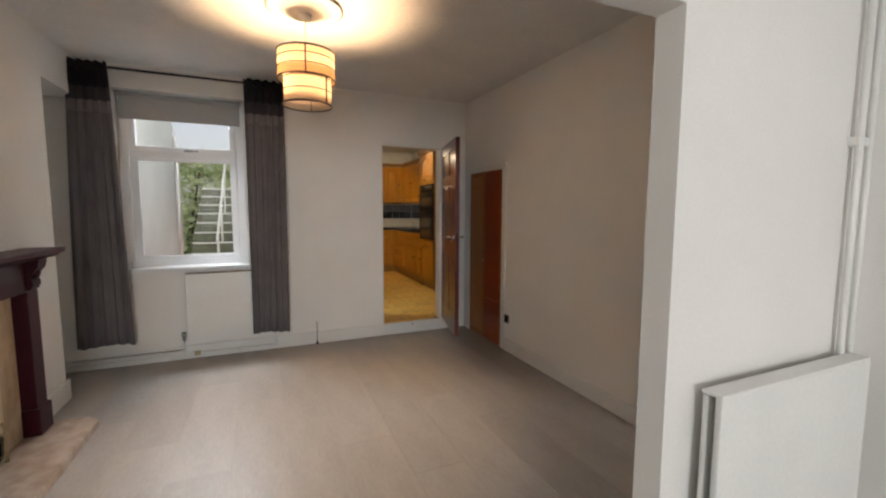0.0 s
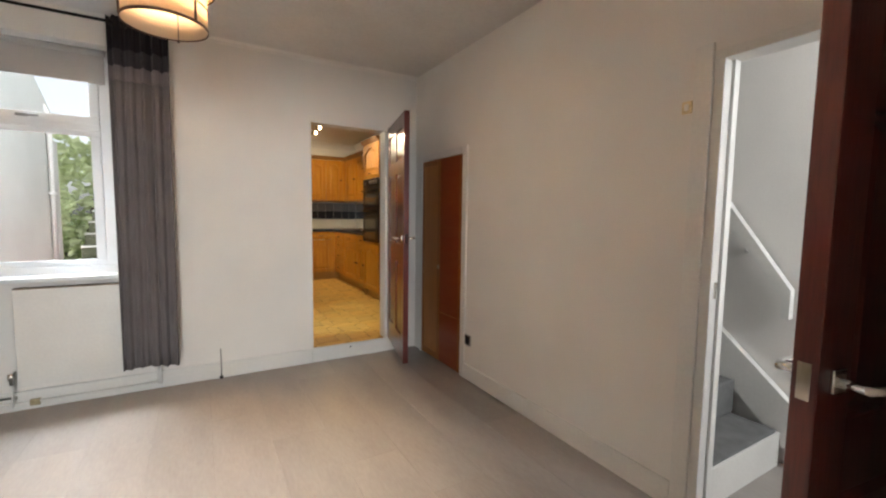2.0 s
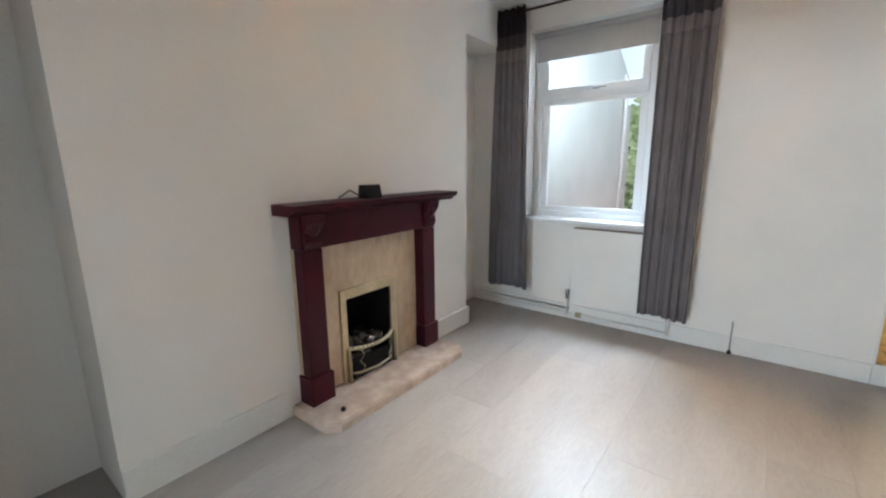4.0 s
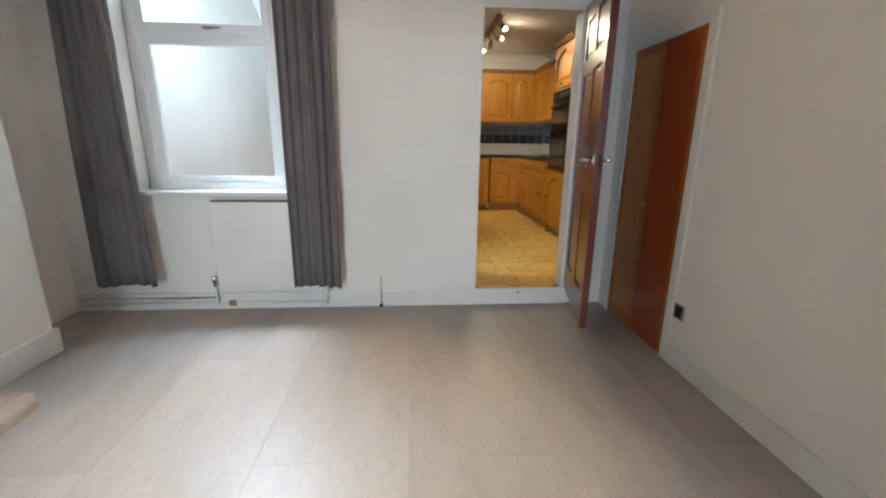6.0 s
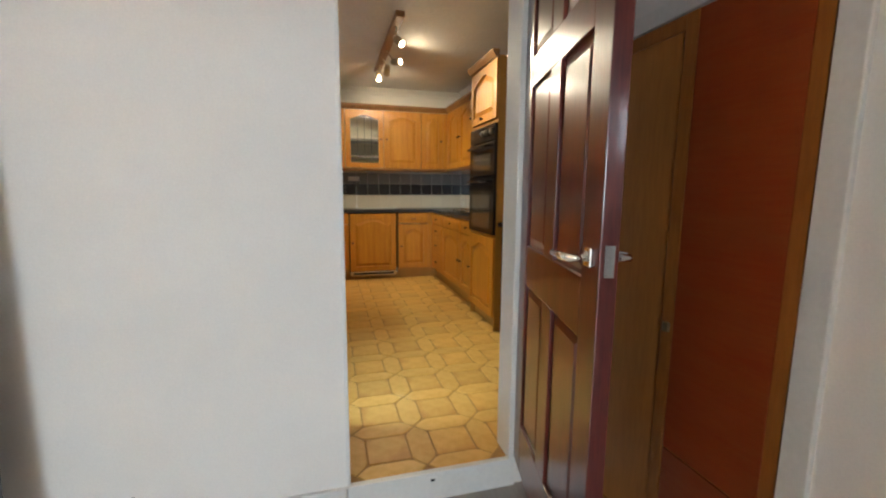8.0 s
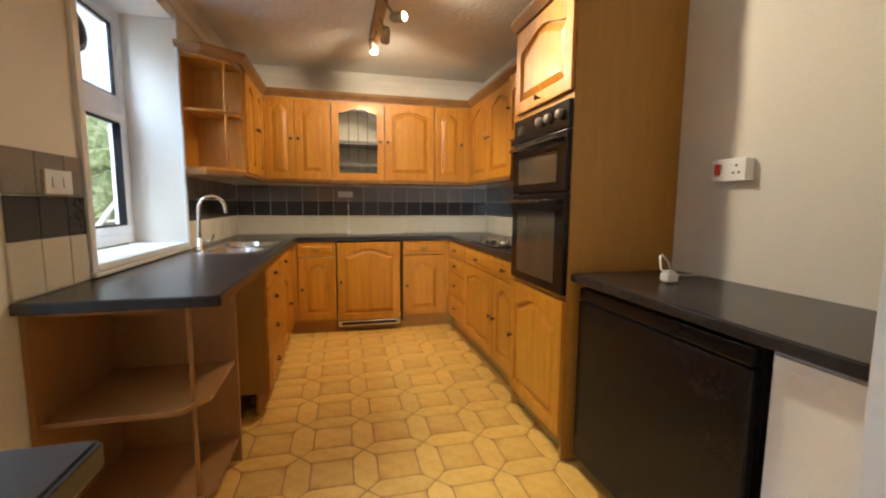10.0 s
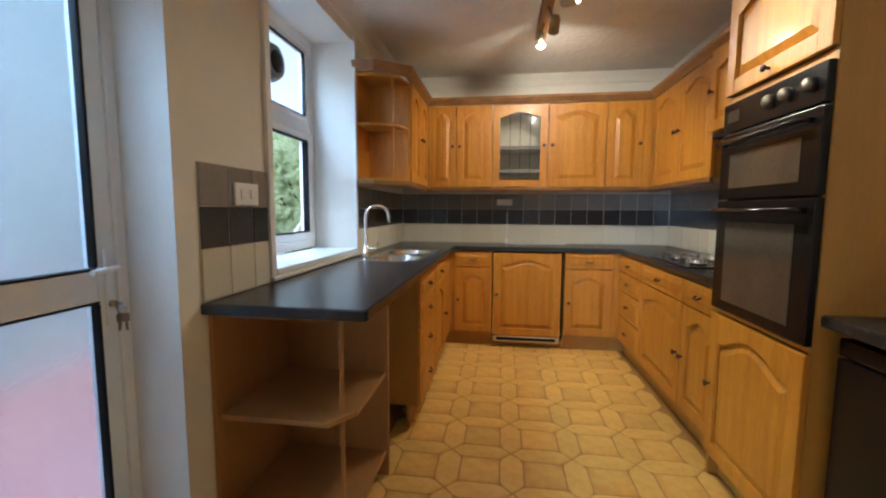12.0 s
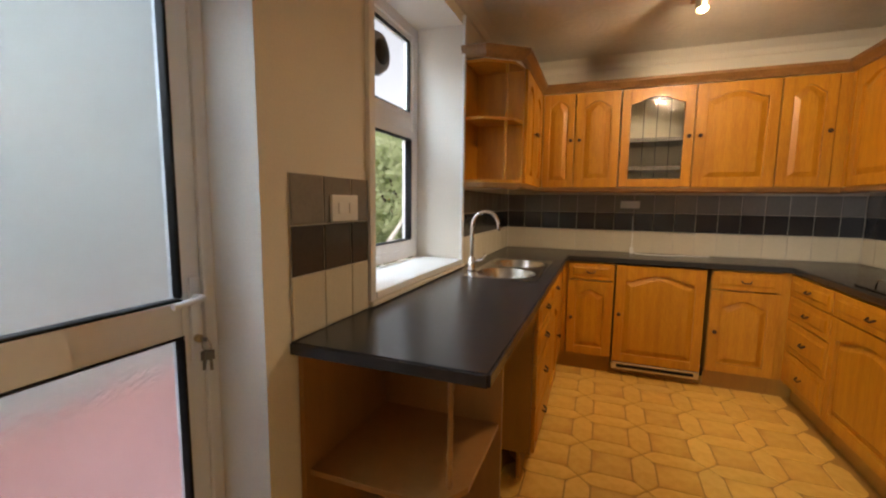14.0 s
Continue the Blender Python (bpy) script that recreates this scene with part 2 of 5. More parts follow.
_l.new(_av.outputs[0], _vo.inputs["Vector"])
_ml = _n.new("ShaderNodeMath")
_ml.operation, _ml.inputs[1].default_value, _sn.operation = "MULTIPLY", 34, "SINE"
_l.new(_vo.outputs["Distance"], _ml.inputs[0])
_l.new(_ml.outputs[0], _sn.inputs[0])
_bp.inputs["Strength"].default_value, _bp.inputs["Distance"].default_value = 0.35, 0.0025
_l.new(_sn.outputs[0], _bp.inputs["Height"])
_old = _n["Principled BSDF"].inputs["Normal"].links[0].from_socket
_l.new(_old, _bp.inputs["Normal"])
_l.new(_bp.outputs[0], _n["Principled BSDF"].inputs["Normal"])

# thin leaves let light through; this tint is paled for haze as well
_n, _l = M_LEAF.node_tree.nodes, M_LEAF.node_tree.links
_t, _mix = _n.new("ShaderNodeBsdfTranslucent"), _n.new("ShaderNodeMixShader")
_t.inputs[0].default_value, _mix.inputs[0].default_value = (0.66, 0.74, 0.42, 1), 0.5
_l.new(_n["Principled BSDF"].outputs[0], _mix.inputs[1])
_l.new(_t.outputs[0], _mix.inputs[2])
_l.new(_mix.outputs[0], _n["Material Output"].inputs[0])

# translucent ribbed lampshade
M_SHADE = bpy.data.materials.new("amber_fabric_shade")
M_SHADE.use_nodes = True
_n, _l = M_SHADE.node_tree.nodes, M_SHADE.node_tree.links
_t = _n.new("ShaderNodeBsdfTranslucent")
_t.inputs[0].default_value = (0.97, 0.85, 0.71, 1)
_mix = _n.new("ShaderNodeMixShader")
_mix.inputs[0].default_value = 0.9
_n["Principled BSDF"].inputs["Base Color"].default_value = (0.80, 0.66, 0.50, 1)
_n["Principled BSDF"].inputs["Roughness"].default_value = 0.8
_l.new(_n["Principled BSDF"].outputs[0], _mix.inputs[1])
_l.new(_t.outputs[0], _mix.inputs[2])
_l.new(_mix.outputs[0], _n["Material Output"].inputs[0])

# printed brown edge of the vinyl tiles, in each tile's own axes
_n, _l = M_TILE.node_tree.nodes, M_TILE.node_tree.links
_b = _n["Principled BSDF"]
_src = _b.inputs["Base Color"].links[0].from_socket
_tc, _ln, _ns, _ad, _mr, _mx = (_n.new("ShaderNode" + k) for k in ("TexCoord", "VectorMath", "TexNoise", "Math", "MapRange", "Mix"))
_ln.operation, _ad.operation, _mx.data_type, _mx.blend_type = "LENGTH", "MULTIPLY_ADD", "RGBA", "MULTIPLY"
_geo = _n.new("ShaderNodeNewGeometry")
_ns.inputs["Scale"].default_value = 7
_l.new(_geo.outputs["Position"], _ns.inputs["Vector"])
_l.new(_tc.outputs["Object"], _ln.inputs[0])
_ad.inputs[1].default_value = 0.20
_l.new(_ns.outputs[0], _ad.inputs[0])
_l.new(_ln.outputs["Value"], _ad.inputs[2])
_mr.inputs[1].default_value, _mr.inputs[2].default_value, _mr.inputs[4].default_value = 0.17, 0.25, 0.75
_l.new(_ad.outputs[0], _mr.inputs[0])
_l.new(_mr.outputs[0], _mx.inputs[0])
_l.new(_src, _mx.inputs[6])
_mx.inputs[7].default_value = (0.72, 0.56, 0.34, 1)
_l.new(_mx.outputs[2], _b.inputs["Base Color"])

# ---- building helpers ----


def box(bm, x0, x1, y0, y1, z0, z1, bevel=0.0):
    """Add a box, with rounded edges where bevel is given."""
    if bevel:
        t = bmesh.new()
        box(t, x0, x1, y0, y1, z0, z1)
        bmesh.ops.bevel(t, geom=list(t.edges), offset=bevel, segments=2, affect="EDGES", profile=0.6)
        merge(bm, t)
        return bm
    v = [bm.verts.new((x, y, z)) for z in (z0, z1) for y in (y0, y1) for x in (x0, x1)]
    for f in ((0, 2, 3, 1), (4, 5, 7, 6), (0, 1, 5, 4), (2, 6, 7, 3), (0, 4, 6, 2), (1, 3, 7, 5)):
        bm.faces.new([v[i] for i in f])
    return bm


def merge(bm, other, m=None):
    """Add another bmesh, moved by m, and free it."""
    if m:
        bmesh.ops.transform(other, matrix=m, verts=other.verts)
    vs = {v: bm.verts.new(v.co) for v in other.verts}
    for f in other.faces:
        nf = bm.faces.new([vs[v] for v in f.verts])
        nf.smooth = f.smooth
    other.free()
    return bm


def boxbm(*a):
    return box(bmesh.new(), *a)


def prism(points, z0, z1, axis="z"):
    """A solid from an outline in two axes, drawn out along the third."""
    bm = bmesh.new()

    def place(p, h):
        return {"z": (p[0], p[1], h), "y": (p[0], h, p[1]), "x": (h, p[0], p[1])}[axis]
    a = [bm.verts.new(place(p, z0)) for p in points]
    b = [bm.verts.new(place(p, z1)) for p in points]
    bm.faces.new(a)
    bm.faces.new(b[::-1])
    for i in range(len(points)):
        j = (i + 1) % len(points)
        bm.faces.new((a[j], a[i], b[i], b[j]))
    bmesh.ops.recalc_face_normals(bm, faces=bm.faces)
    return bm


def lathe(profile, steps=24, m=None, cap=True):
    """A turned solid from (radius, height) pairs about z."""
    bm = bmesh.new()
    rings = []
    for r, h in profile:
        rings.append([bm.verts.new((r * math.cos(2 * math.pi * i / steps), r * math.sin(2 * math.pi * i / steps), h)) for i in range(steps)])
    for a, b in zip(rings, rings[1:]):
        for i in range(steps):
            f = bm.faces.new((a[i], a[(i + 1) % steps], b[(i + 1) % steps], b[i]))
            f.smooth = True
    if cap and profile[0][0] > 1e-4:
        bm.faces.new(rings[0][::-1])
    if cap and profile[-1][0] > 1e-4:
        bm.faces.new(rings[-1])
    bmesh.ops.remove_doubles(bm, verts=bm.verts, dist=1e-5)
    if m:
        bmesh.ops.transform(bm, matrix=m, verts=bm.verts)
    return bm


def tube(points, r, steps=10):
    """A round bar along a line of points."""
    bm = bmesh.new()
    pts = [Vector(p) for p in points]
    rings = []
    for i, p in enumerate(pts):
        d = (pts[min(i + 1, len(pts) - 1)] - pts[max(i - 1, 0)]).normalized()
        q = d.to_track_quat("Z", "Y")
        rings.append([bm.verts.new(p + q @ Vector((r * math.cos(2 * math.pi * k / steps), r * math.sin(2 * math.pi * k / steps), 0))) for k in range(steps)])
    for a, b in zip(rings, rings[1:]):
        for k in range(steps):
            f = bm.faces.new((a[k], a[(k + 1) % steps], b[(k + 1) % steps], b[k]))
            f.smooth = True
    bm.faces.new(rings[0][::-1])
    bm.faces.new(rings[-1])
    return bm


def mesh_of(name, bm, mat):
    me = bpy.data.meshes.new(name)
    bm.to_mesh(me)
    bm.free()
    me.materials.append(mat)
    return me


def part(name, bm, mat, parent, label=""):
    """One mesh object under a thing or a part, in the thing's own axes."""
    ob = new(name, mesh_of(name, bm, mat))
    ob.parent = parent
    if label:
        ob["label"] = label
    return ob


def thing(name, m, label, category, group=""):
    ob = new(name)
    ob.empty_display_size = 0.1
    ob.matrix_world = m
    return tagged(ob, label, category, group)


def single(name, bm, mat, label, category, group=""):
    return tagged(new(name, mesh_of(name, bm, mat)), label, category, group)


def structure(name, bm, mat, label, category):
    return tagged(new(name, mesh_of(name, bm, mat)), label, category, kind="structure")


def piece(name, me, parent, loc):
    ob = new(name, me)
    ob.parent = parent
    ob.location = loc
    return ob


# ---- the plan ----
REAR, WALLX, CEIL = 4.97, 2.55, 2.61
KF, KCEIL = 0.125, 2.60
KL, KR, KS, KB = 0.815, 3.35, 5.08, 9.20
DOOR_L, DOOR_R, DOOR_T = 1.546, 2.255, 2.10
CHIM = -1.0

# ---- structure: living room ----
wall = boxbm(-1.55, -0.79, REAR, 5.27, -0.1, CEIL)
box(wall, -0.79, 0.22, REAR, 5.27, -0.1, 0.845)
box(wall, -0.79, 0.22, REAR, 5.27, 2.42, CEIL)
box(wall, 0.22, 0.50, REAR, 5.27, -0.1, CEIL)
box(wall, 0.50, DOOR_L, REAR, KS, -0.1, CEIL)
box(wall, DOOR_L, DOOR_R, REAR, KS, DOOR_T, CEIL)
box(wall, DOOR_L, DOOR_R, REAR, KS, -0.1, 0.117)
box(wall, DOOR_R, 3.6, REAR, KS, -0.1, CEIL)
structure("wall_north", wall, M_WALL, "white painted rear wall with a window and a doorway", "wall")

wall = boxbm(WALLX, 2.65, 4.815, REAR, -0.1, CEIL)
box(wall, WALLX, 2.65, 4.10, 4.815, 1.815, CEIL)
box(wall, WALLX, 2.65, 2.265, 4.10, -0.1, CEIL)
box(wall, WALLX, 2.65, 1.465, 2.265, 1.985, CEIL)
box(wall, WALLX, 2.65, 1.445, 1.465, -0.1, CEIL)
structure("wall_east", wall, M_WALL, "white painted wall with a hall doorway and a cupboard", "wall")

wall = boxbm(1.40, 2.65, 1.352, 1.445, -0.1, CEIL)
box(wall, -0.75, 1.40, 1.352, 1.445, 1.935, CEIL)
box(wall, -1.55, -0.75, 1.352, 1.445, -0.1, CEIL)
structure("wall_divider", wall, M_WALL, "thin white partition with a wide knocked-through opening", "wall")

wall = boxbm(-1.55, -1.34, -4.2, 1.352, -0.1, CEIL)
box(wall, -1.55, -1.34, 1.445, REAR, -0.1, CEIL)
structure("wall_west", wall, M_WALL, "white painted party wall beside the chimney breast", "wall")
breast = boxbm(-1.34, CHIM, 1.90, 2.99, 0, CEIL)
box(breast, -1.34, CHIM, 3.43, 4.332, 0, CEIL)
box(breast, -1.34, CHIM, 2.99, 3.43, 0.60, CEIL)
box(breast, -1.34, -1.28, 2.99, 3.43, 0, 0.60)
structure("chimney_breast", breast, M_WALL, "white painted chimney breast with rounded corners", "wall")
structure("alcove_header", boxbm(-1.34, CHIM - 0.004, 4.332, REAR, 2.30, CEIL), M_WALL, "white boxed-in header over the alcove", "wall")

wall = boxbm(-1.55, -1.3, -4.4, -4.2, -0.1, CEIL)
box(wall, -1.3, 0.3, -4.4, -4.2, -0.1, 0.85)
box(wall, -1.3, 0.3, -4.4, -4.2, 2.25, CEIL)
box(wall, 0.3, 2.65, -4.4, -4.2, -0.1, CEIL)
structure("wall_south", wall, M_WALL, "white painted street wall with a window opening", "wall")
structure("wall_front_east", boxbm(2.42, 2.65, -4.2, 1.352, -0.1, CEIL), M_WALL, "white painted side wall of the front room", "wall")
structure("ceiling", boxbm(-1.55, 2.65, -4.4, 5.27, CEIL, CEIL + 0.1), M_CEIL, "off-white textured living room ceiling", "ceiling")

# cove between wall and ceiling
cove = bmesh.new()
merge(cove, prism([(REAR, CEIL), (REAR, CEIL - 0.035), (REAR - 0.008, CEIL - 0.012), (REAR - 0.035, CEIL)], -0.99, WALLX, "x"))
structure("trim", cove, M_WALL, "thin painted cove along the ceiling", "trim")

# skirtings
sk = boxbm(-1.33, 1.543, REAR - 0.018, REAR, 0, 0.125, 0.004)
structure("baseboard_rear", sk, M_GLOSS, "white gloss skirting board along the rear wall", "skirting board")
sk = boxbm(WALLX - 0.016, WALLX, 2.337, 4.045, 0, 0.12, 0.004)
structure("baseboard_east", sk, M_GLOSS, "white painted skirting board", "skirting board")
sk = boxbm(CHIM, CHIM + 0.02, 3.86, 4.35, 0, 0.15, 0.005)
box(sk, -1.33, CHIM + 0.02, 4.334, 4.354, 0, 0.15, 0.005)
box(sk, CHIM, CHIM + 0.02, 1.90, 2.655, 0, 0.15, 0.005)
structure("baseboard_chimney", sk, M_GLOSS, "white painted skirting round the chimney breast", "skirting board")

# ---- hall and stairs ----
hall = boxbm(3.42, 3.52, 0.2, REAR, -0.1, CEIL)
box(hall, 2.65, 3.52, 0.1, 0.2, -0.1, CEIL)
structure("wall_hall", hall, M_WALL, "white painted hall wall beside the stairs", "wall")
structure("ceiling_hall", boxbm(2.65, 3.52, 0.1, REAR, CEIL, CEIL + 0.1), M_CEIL, "white hall ceiling", "ceiling")
structure("floor_hall", boxbm(2.65, 3.42, 0.2, REAR, -0.05, -0.002), M_PLANK, "pale laminate hall floor", "floor")
stairs = thing("staircase", pose(2.65, 2.25, 0), "steep grey carpeted staircase with white stringer", "staircase")
for i in range(9):
    tread = boxbm(0.004, 0.715, i * 0.215, 9 * 0.215 + 0.2, i * 0.2, i * 0.2 + 0.195, 0.012)
    part("step", tread, M_CARPET, stairs)
part("stringer", prism([(-0.29, 0.0), (-0.15, 0.0), (1.93, 1.85), (1.93, 2.1), (-0.29, 0.13)], 0.72, 0.765, "x"), M_GLOSS, stairs, "white painted stringer")
part("riser", boxbm(0.005, 0.715, -0.014, -0.001, 0.0, 0.185, 0.003), M_GLOSS, stairs, "white painted bottom riser")
rail = thing("handrail", pose(3.36, 2.23, 0.9), "white painted wooden stair handrail on the hall wall", "handrail")
part("bar", prism([(0, -0.10), (0.035, -0.10), (0.035, 0.0), (1.5, 2.02), (1.44, 2.08), (0, 0.05)], -0.025, 0.025, "x"), M_GLOSS, rail)
for d in (0.2, 1.0):
    part("bracket", boxbm(0.02, 0.06, d, d + 0.04, d * 1.38 - 0.05, d * 1.38 - 0.01, 0.004), M_CHROME, rail)

# ---- structure: kitchen ----
wall = boxbm(0.50, KL, KS, 5.44, -0.1, KCEIL)
box(wall, 0.50, KL, 5.44, 6.25, 2.13, KCEIL)
box(wall, 0.50, 0.60, 6.25, 6.31, 2.13, KCEIL)
box(wall, 0.50, KL, 5.44, 6.25, -0.1, KF - 0.006)
merge(wall, prism([(0.50, 6.305), (KL, 6.25), (KL, 6.79), (0.50, 6.79)], -0.1, KCEIL))
box(wall, 0.44, KL, 6.79, 7.83, -0.1, 1.055)
box(wall, 0.44, KL, 6.79, 7.83, 2.45, KCEIL)
box(wall, 0.50, KL, 7.83, 9.4, -0.1, KCEIL)
structure("wall_kitchen_west", wall, M_KWALL, "cream painted kitchen wall with a window and back door", "wall")
structure("wall_kitchen_north", boxbm(KL, KR, KB, 9.4, -0.1, KCEIL), M_KWALL, "cream painted kitchen end wall", "wall")
structure("wall_kitchen_east", boxbm(KR, 3.6, KS, 9.4, -0.1, KCEIL), M_KWALL, "cream painted kitchen side wall", "wall")
structure("ceiling_kitchen", boxbm(0.50, 3.6, KS, 9.4, KCEIL, KCEIL + 0.1), M_ARTEX, "stippled cream kitchen ceiling", "ceiling")
prof = [(0, 0), (0, -0.085), (0.012, -0.08), (0.03, -0.045), (0.065, -0.018), (0.085, 0)]
cor = bmesh.new()
merge(cor, prism([(KB - a, KCEIL + b) for a, b in prof], KL, KR, "x"))
merge(cor, prism([(KL + a, KCEIL + b) for a, b in prof], KS, KB - 0.09, "y"))
merge(cor, prism([(KR - a, KCEIL + b) for a, b in prof], KS, KB - 0.09, "y"))
structure("cornice", cor, M_KWALL, "cream plaster cornice round the kitchen ceiling", "cornice")
structure("threshold", boxbm(DOOR_L, DOOR_R, REAR - 0.014, REAR + 0.012, 0.0, KF + 0.002, 0.003), M_GLOSS, "white painted step board at the kitchen doorway", "step")

# ---- outside ----
structure("ground", boxbm(-60, 60, 12.0, 160, -0.4, -0.15), M_GRASS, "rough green ground behind the house", "ground")
structure("yard", boxbm(-4.2, 0.5, 5.27, 9.0, -0.3, 0.10), M_YARD, "red painted concrete yard", "yard")
nb = prism([(5.27, -0.1), (8.56, -0.1), (8.56, 2.55), (7.2, 3.3), (5.27, 3.3)], -1.25, -0.9, "x")
structure("wall_neighbour", nb, M_RENDER, "white rendered neighbouring wall with a sloping top", "wall")
structure("yard_ramp", prism([(-0.898, 0.095), (0.1, 0.095), (0.1, 0.105), (-0.898, 0.36)], 5.28, 8.5, "y"), M_YARD, "red painted concrete sloping up to the neighbouring wall", "ramp")
structure("wall_yard", boxbm(-6, -2.3, 5.27, 9.0, -0.1, 2.0), M_RENDER, "white rendered garden wall", "wall")
structure("wall_kitchen_outside", boxbm(0.44, 0.496, 5.27, 5.44, -0.1, 3.2), M_RENDER, "white rendered outer wall", "wall")
steps = thing("garden_steps", pose(-0.94, 9.0, -0.02), "mossy concrete garden steps with white edges", "steps")
for i in range(10):
    part("step", boxbm(0, 1.04, i * 0.30, 3.3, i * 0.19, i * 0.19 + 0.19, 0.01), M_STONE, steps)
    part("nosing", boxbm(0.0, 1.04, i * 0.30 - 0.012, i * 0.30 + 0.03, i * 0.19 + 0.165, i * 0.19 + 0.194), M_PALE, steps, "white painted step edge")
part("rail", tube([(0.53, -0.1, 0.85), (0.53, 2.9, 2.75)], 0.024), M_PALE, steps, "white tubular handrail")
for d in (0.05, 0.95, 1.85):
    part("post", tube([(0.53, d, d * 0.63), (0.53, d, 0.91 + d * 0.633)], 0.02), M_PALE, steps, "white rail post")
structure("wall_pier", boxbm(-1.06, -0.895, 8.565, 8.74, -0.1, 2.2, 0.01), M_RENDER, "white rendered pier at the end of the yard wall", "wall")
dp = thing("drainpipe", pose(-0.868, 8.30, 0.1), "white plastic drainpipe on the neighbouring wall", "drainpipe")
part("pipe", tube([(0, 0, 0), (0, 0, 2.35), (-0.05, 0.0, 2.5)], 0.03), M_PLASTIC, dp)
for z in (0.5, 1.4, 2.2):
    part("bracket", boxbm(-0.031, 0.034, -0.045, 0.045, z, z + 0.03, 0.003), M_PLASTIC, dp)

# foliage
random.seed(4)


def bush(name, loc, size, count, leaf):
    b = thing(name, pose(*loc), "dense green garden bush with uneven leaves", "bush")
    bm = bmesh.new()
    for k in range(5):
        a = k * 1.26
        merge(bm, tube([(0, 0, 0), (0.25 * size[0] * math.cos(a), 0.25 * size[1] * math.sin(a), size[2] * 0.5), (0.4 * size[0] * math.cos(a), 0.4 * size[1] * math.sin(a), size[2] * 0.85)], 0.03, 6))
    part("trunk", bm, M_BARK, b)
    bm = bmesh.new()
    for k in range(count):
        d = Vector((random.gauss(0, 1), random.gauss(0, 1), random.gauss(0, 1))).normalized() * random.uniform(0.55, 1.05) ** 0.6
        p = Vector((d.x * size[0] * 0.5, d.y * size[1] * 0.5, size[2] * 0.55 + d.z * size[2] * 0.48))
        p += Vector((noise.noise(p * 1.7), noise.noise(p * 1.7 + Vector((9, 0, 0))), noise.noise(p * 1.7 + Vector((0, 9, 0))))) * 0.35
        q = Euler((random.uniform(0, 6.3), random.uniform(0, 6.3), random.uniform(0, 6.3))).to_matrix()
        s = leaf * random.uniform(0.6, 1.4)
        v = [bm.verts.new(p + q @ Vector(c)) for c in ((0, -s, 0), (s * 0.5, 0, s * 0.15), (0, s, 0), (-s * 0.5, 0, s * 0.15))]
        bm.faces.new(v)
    tagged(part("crown", bm, M_LEAF, b), kind="stuff")


bush("bush", (-1.5, 9.9, -0.15), (0.8, 1.2, 2.1), 1500, 0.06)
bush("bush", (-1.6, 13.2, 0), (4.2, 2.0, 2.7), 5200, 0.10)
bush("bush", (-4.6, 14.5, 0), (4.5, 3.0, 3.4), 5200, 0.12)
bush("bush", (1.6, 14.0, 0), (3.6, 2.4, 2.7), 3600, 0.11)

# ---- windows and doors ----


def window_frame(bm, u0, u1, z0, z1, f, d0, d1, axis):
    """Four mitred-looking bars round an opening, f wide."""
    for a, b, c, d in ((u0, u1, z0, z0 + f), (u0, u1, z1 - f, z1), (u0, u0 + f, z0 + f, z1 - f), (u1 - f, u1, z0 + f, z1 - f)):
        if axis == "y":
            box(bm, a, b, d0, d1, c, d, 0.006)
        else:
            box(bm, d0, d1, a, b, c, d, 0.006)
    return bm


win = thing("window_1", pose(0, 0, 0), "white uPVC window with a top light above a fixed pane", "window")
win["kind"] = "structure"
part("window_frame", window_frame(bmesh.new(), -0.785, 0.215, 0.85, 2.415, 0.075, 5.09, 5.16, "y"), M_UPVC, win)
part("transom", boxbm(-0.71, 0.14, 5.085, 5.155, 1.86, 1.925, 0.006), M_UPVC, win)
part("sash", window_frame(bmesh.new(), -0.71, 0.14, 1.902, 2.34, 0.053, 5.08, 5.14, "y"), M_UPVC, win)
part("lower_bead", window_frame(bmesh.new(), -0.71, 0.14, 0.905, 1.885, 0.058, 5.10, 5.14, "y"), M_UPVC, win)
latch = boxbm(-0.285, -0.225, 5.062, 5.081, 1.918, 1.936, 0.004)
box(latch, -0.265, -0.17, 5.052, 5.064, 1.921, 1.932, 0.003)
part("latch", latch, M_GREY, win, "grey window latch")
for z0, z1 in ((0.94, 1.85), (1.94, 2.31)):
    p = part("pane", boxbm(-0.68, 0.11, 5.115, 5.121, z0, z1), M_PANE, win)
    p.visible_shadow = False
part("window_sill", boxbm(-0.86, 0.27, 4.90, 5.09, 0.845, 0.872, 0.006), M_UPVC, win)
bl = thing("roller_blind", pose(-0.285, 5.03, 2.40), "grey roller blind rolled almost up in the window", "blind")
part("roll", tube([(-0.48, 0, -0.02), (0.48, 0, -0.02)], 0.022, 12), M_BLIND, bl)
part("fabric", boxbm(-0.47, 0.47, 0.018, 0.021, -0.205, -0.02), M_BLIND, bl)
part("bottom_bar", boxbm(-0.47, 0.47, 0.012, 0.027, -0.222, -0.204, 0.003), M_BLIND, bl)

kw = thing("window_2", pose(0, 0, 0), "white uPVC kitchen window with a top light", "window")
kw["kind"] = "structure"
part("window_frame", window_frame(bmesh.new(), 6.79, 7.83, 1.09, 2.45, 0.06, 0.46, 0.53, "x"), M_UPVC, kw)
part("transom", boxbm(0.465, 0.525, 6.85, 7.77, 1.842, 1.925, 0.006), M_UPVC, kw)
part("sash", window_frame(bmesh.new(), 6.85, 7.77, 1.15, 1.845, 0.048, 0.475, 0.54, "x"), M_UPVC, kw)
part("top_bead", window_frame(bmesh.new(), 6.85, 7.77, 1.925, 2.39, 0.03, 0.475, 0.52, "x"), M_UPVC, kw)
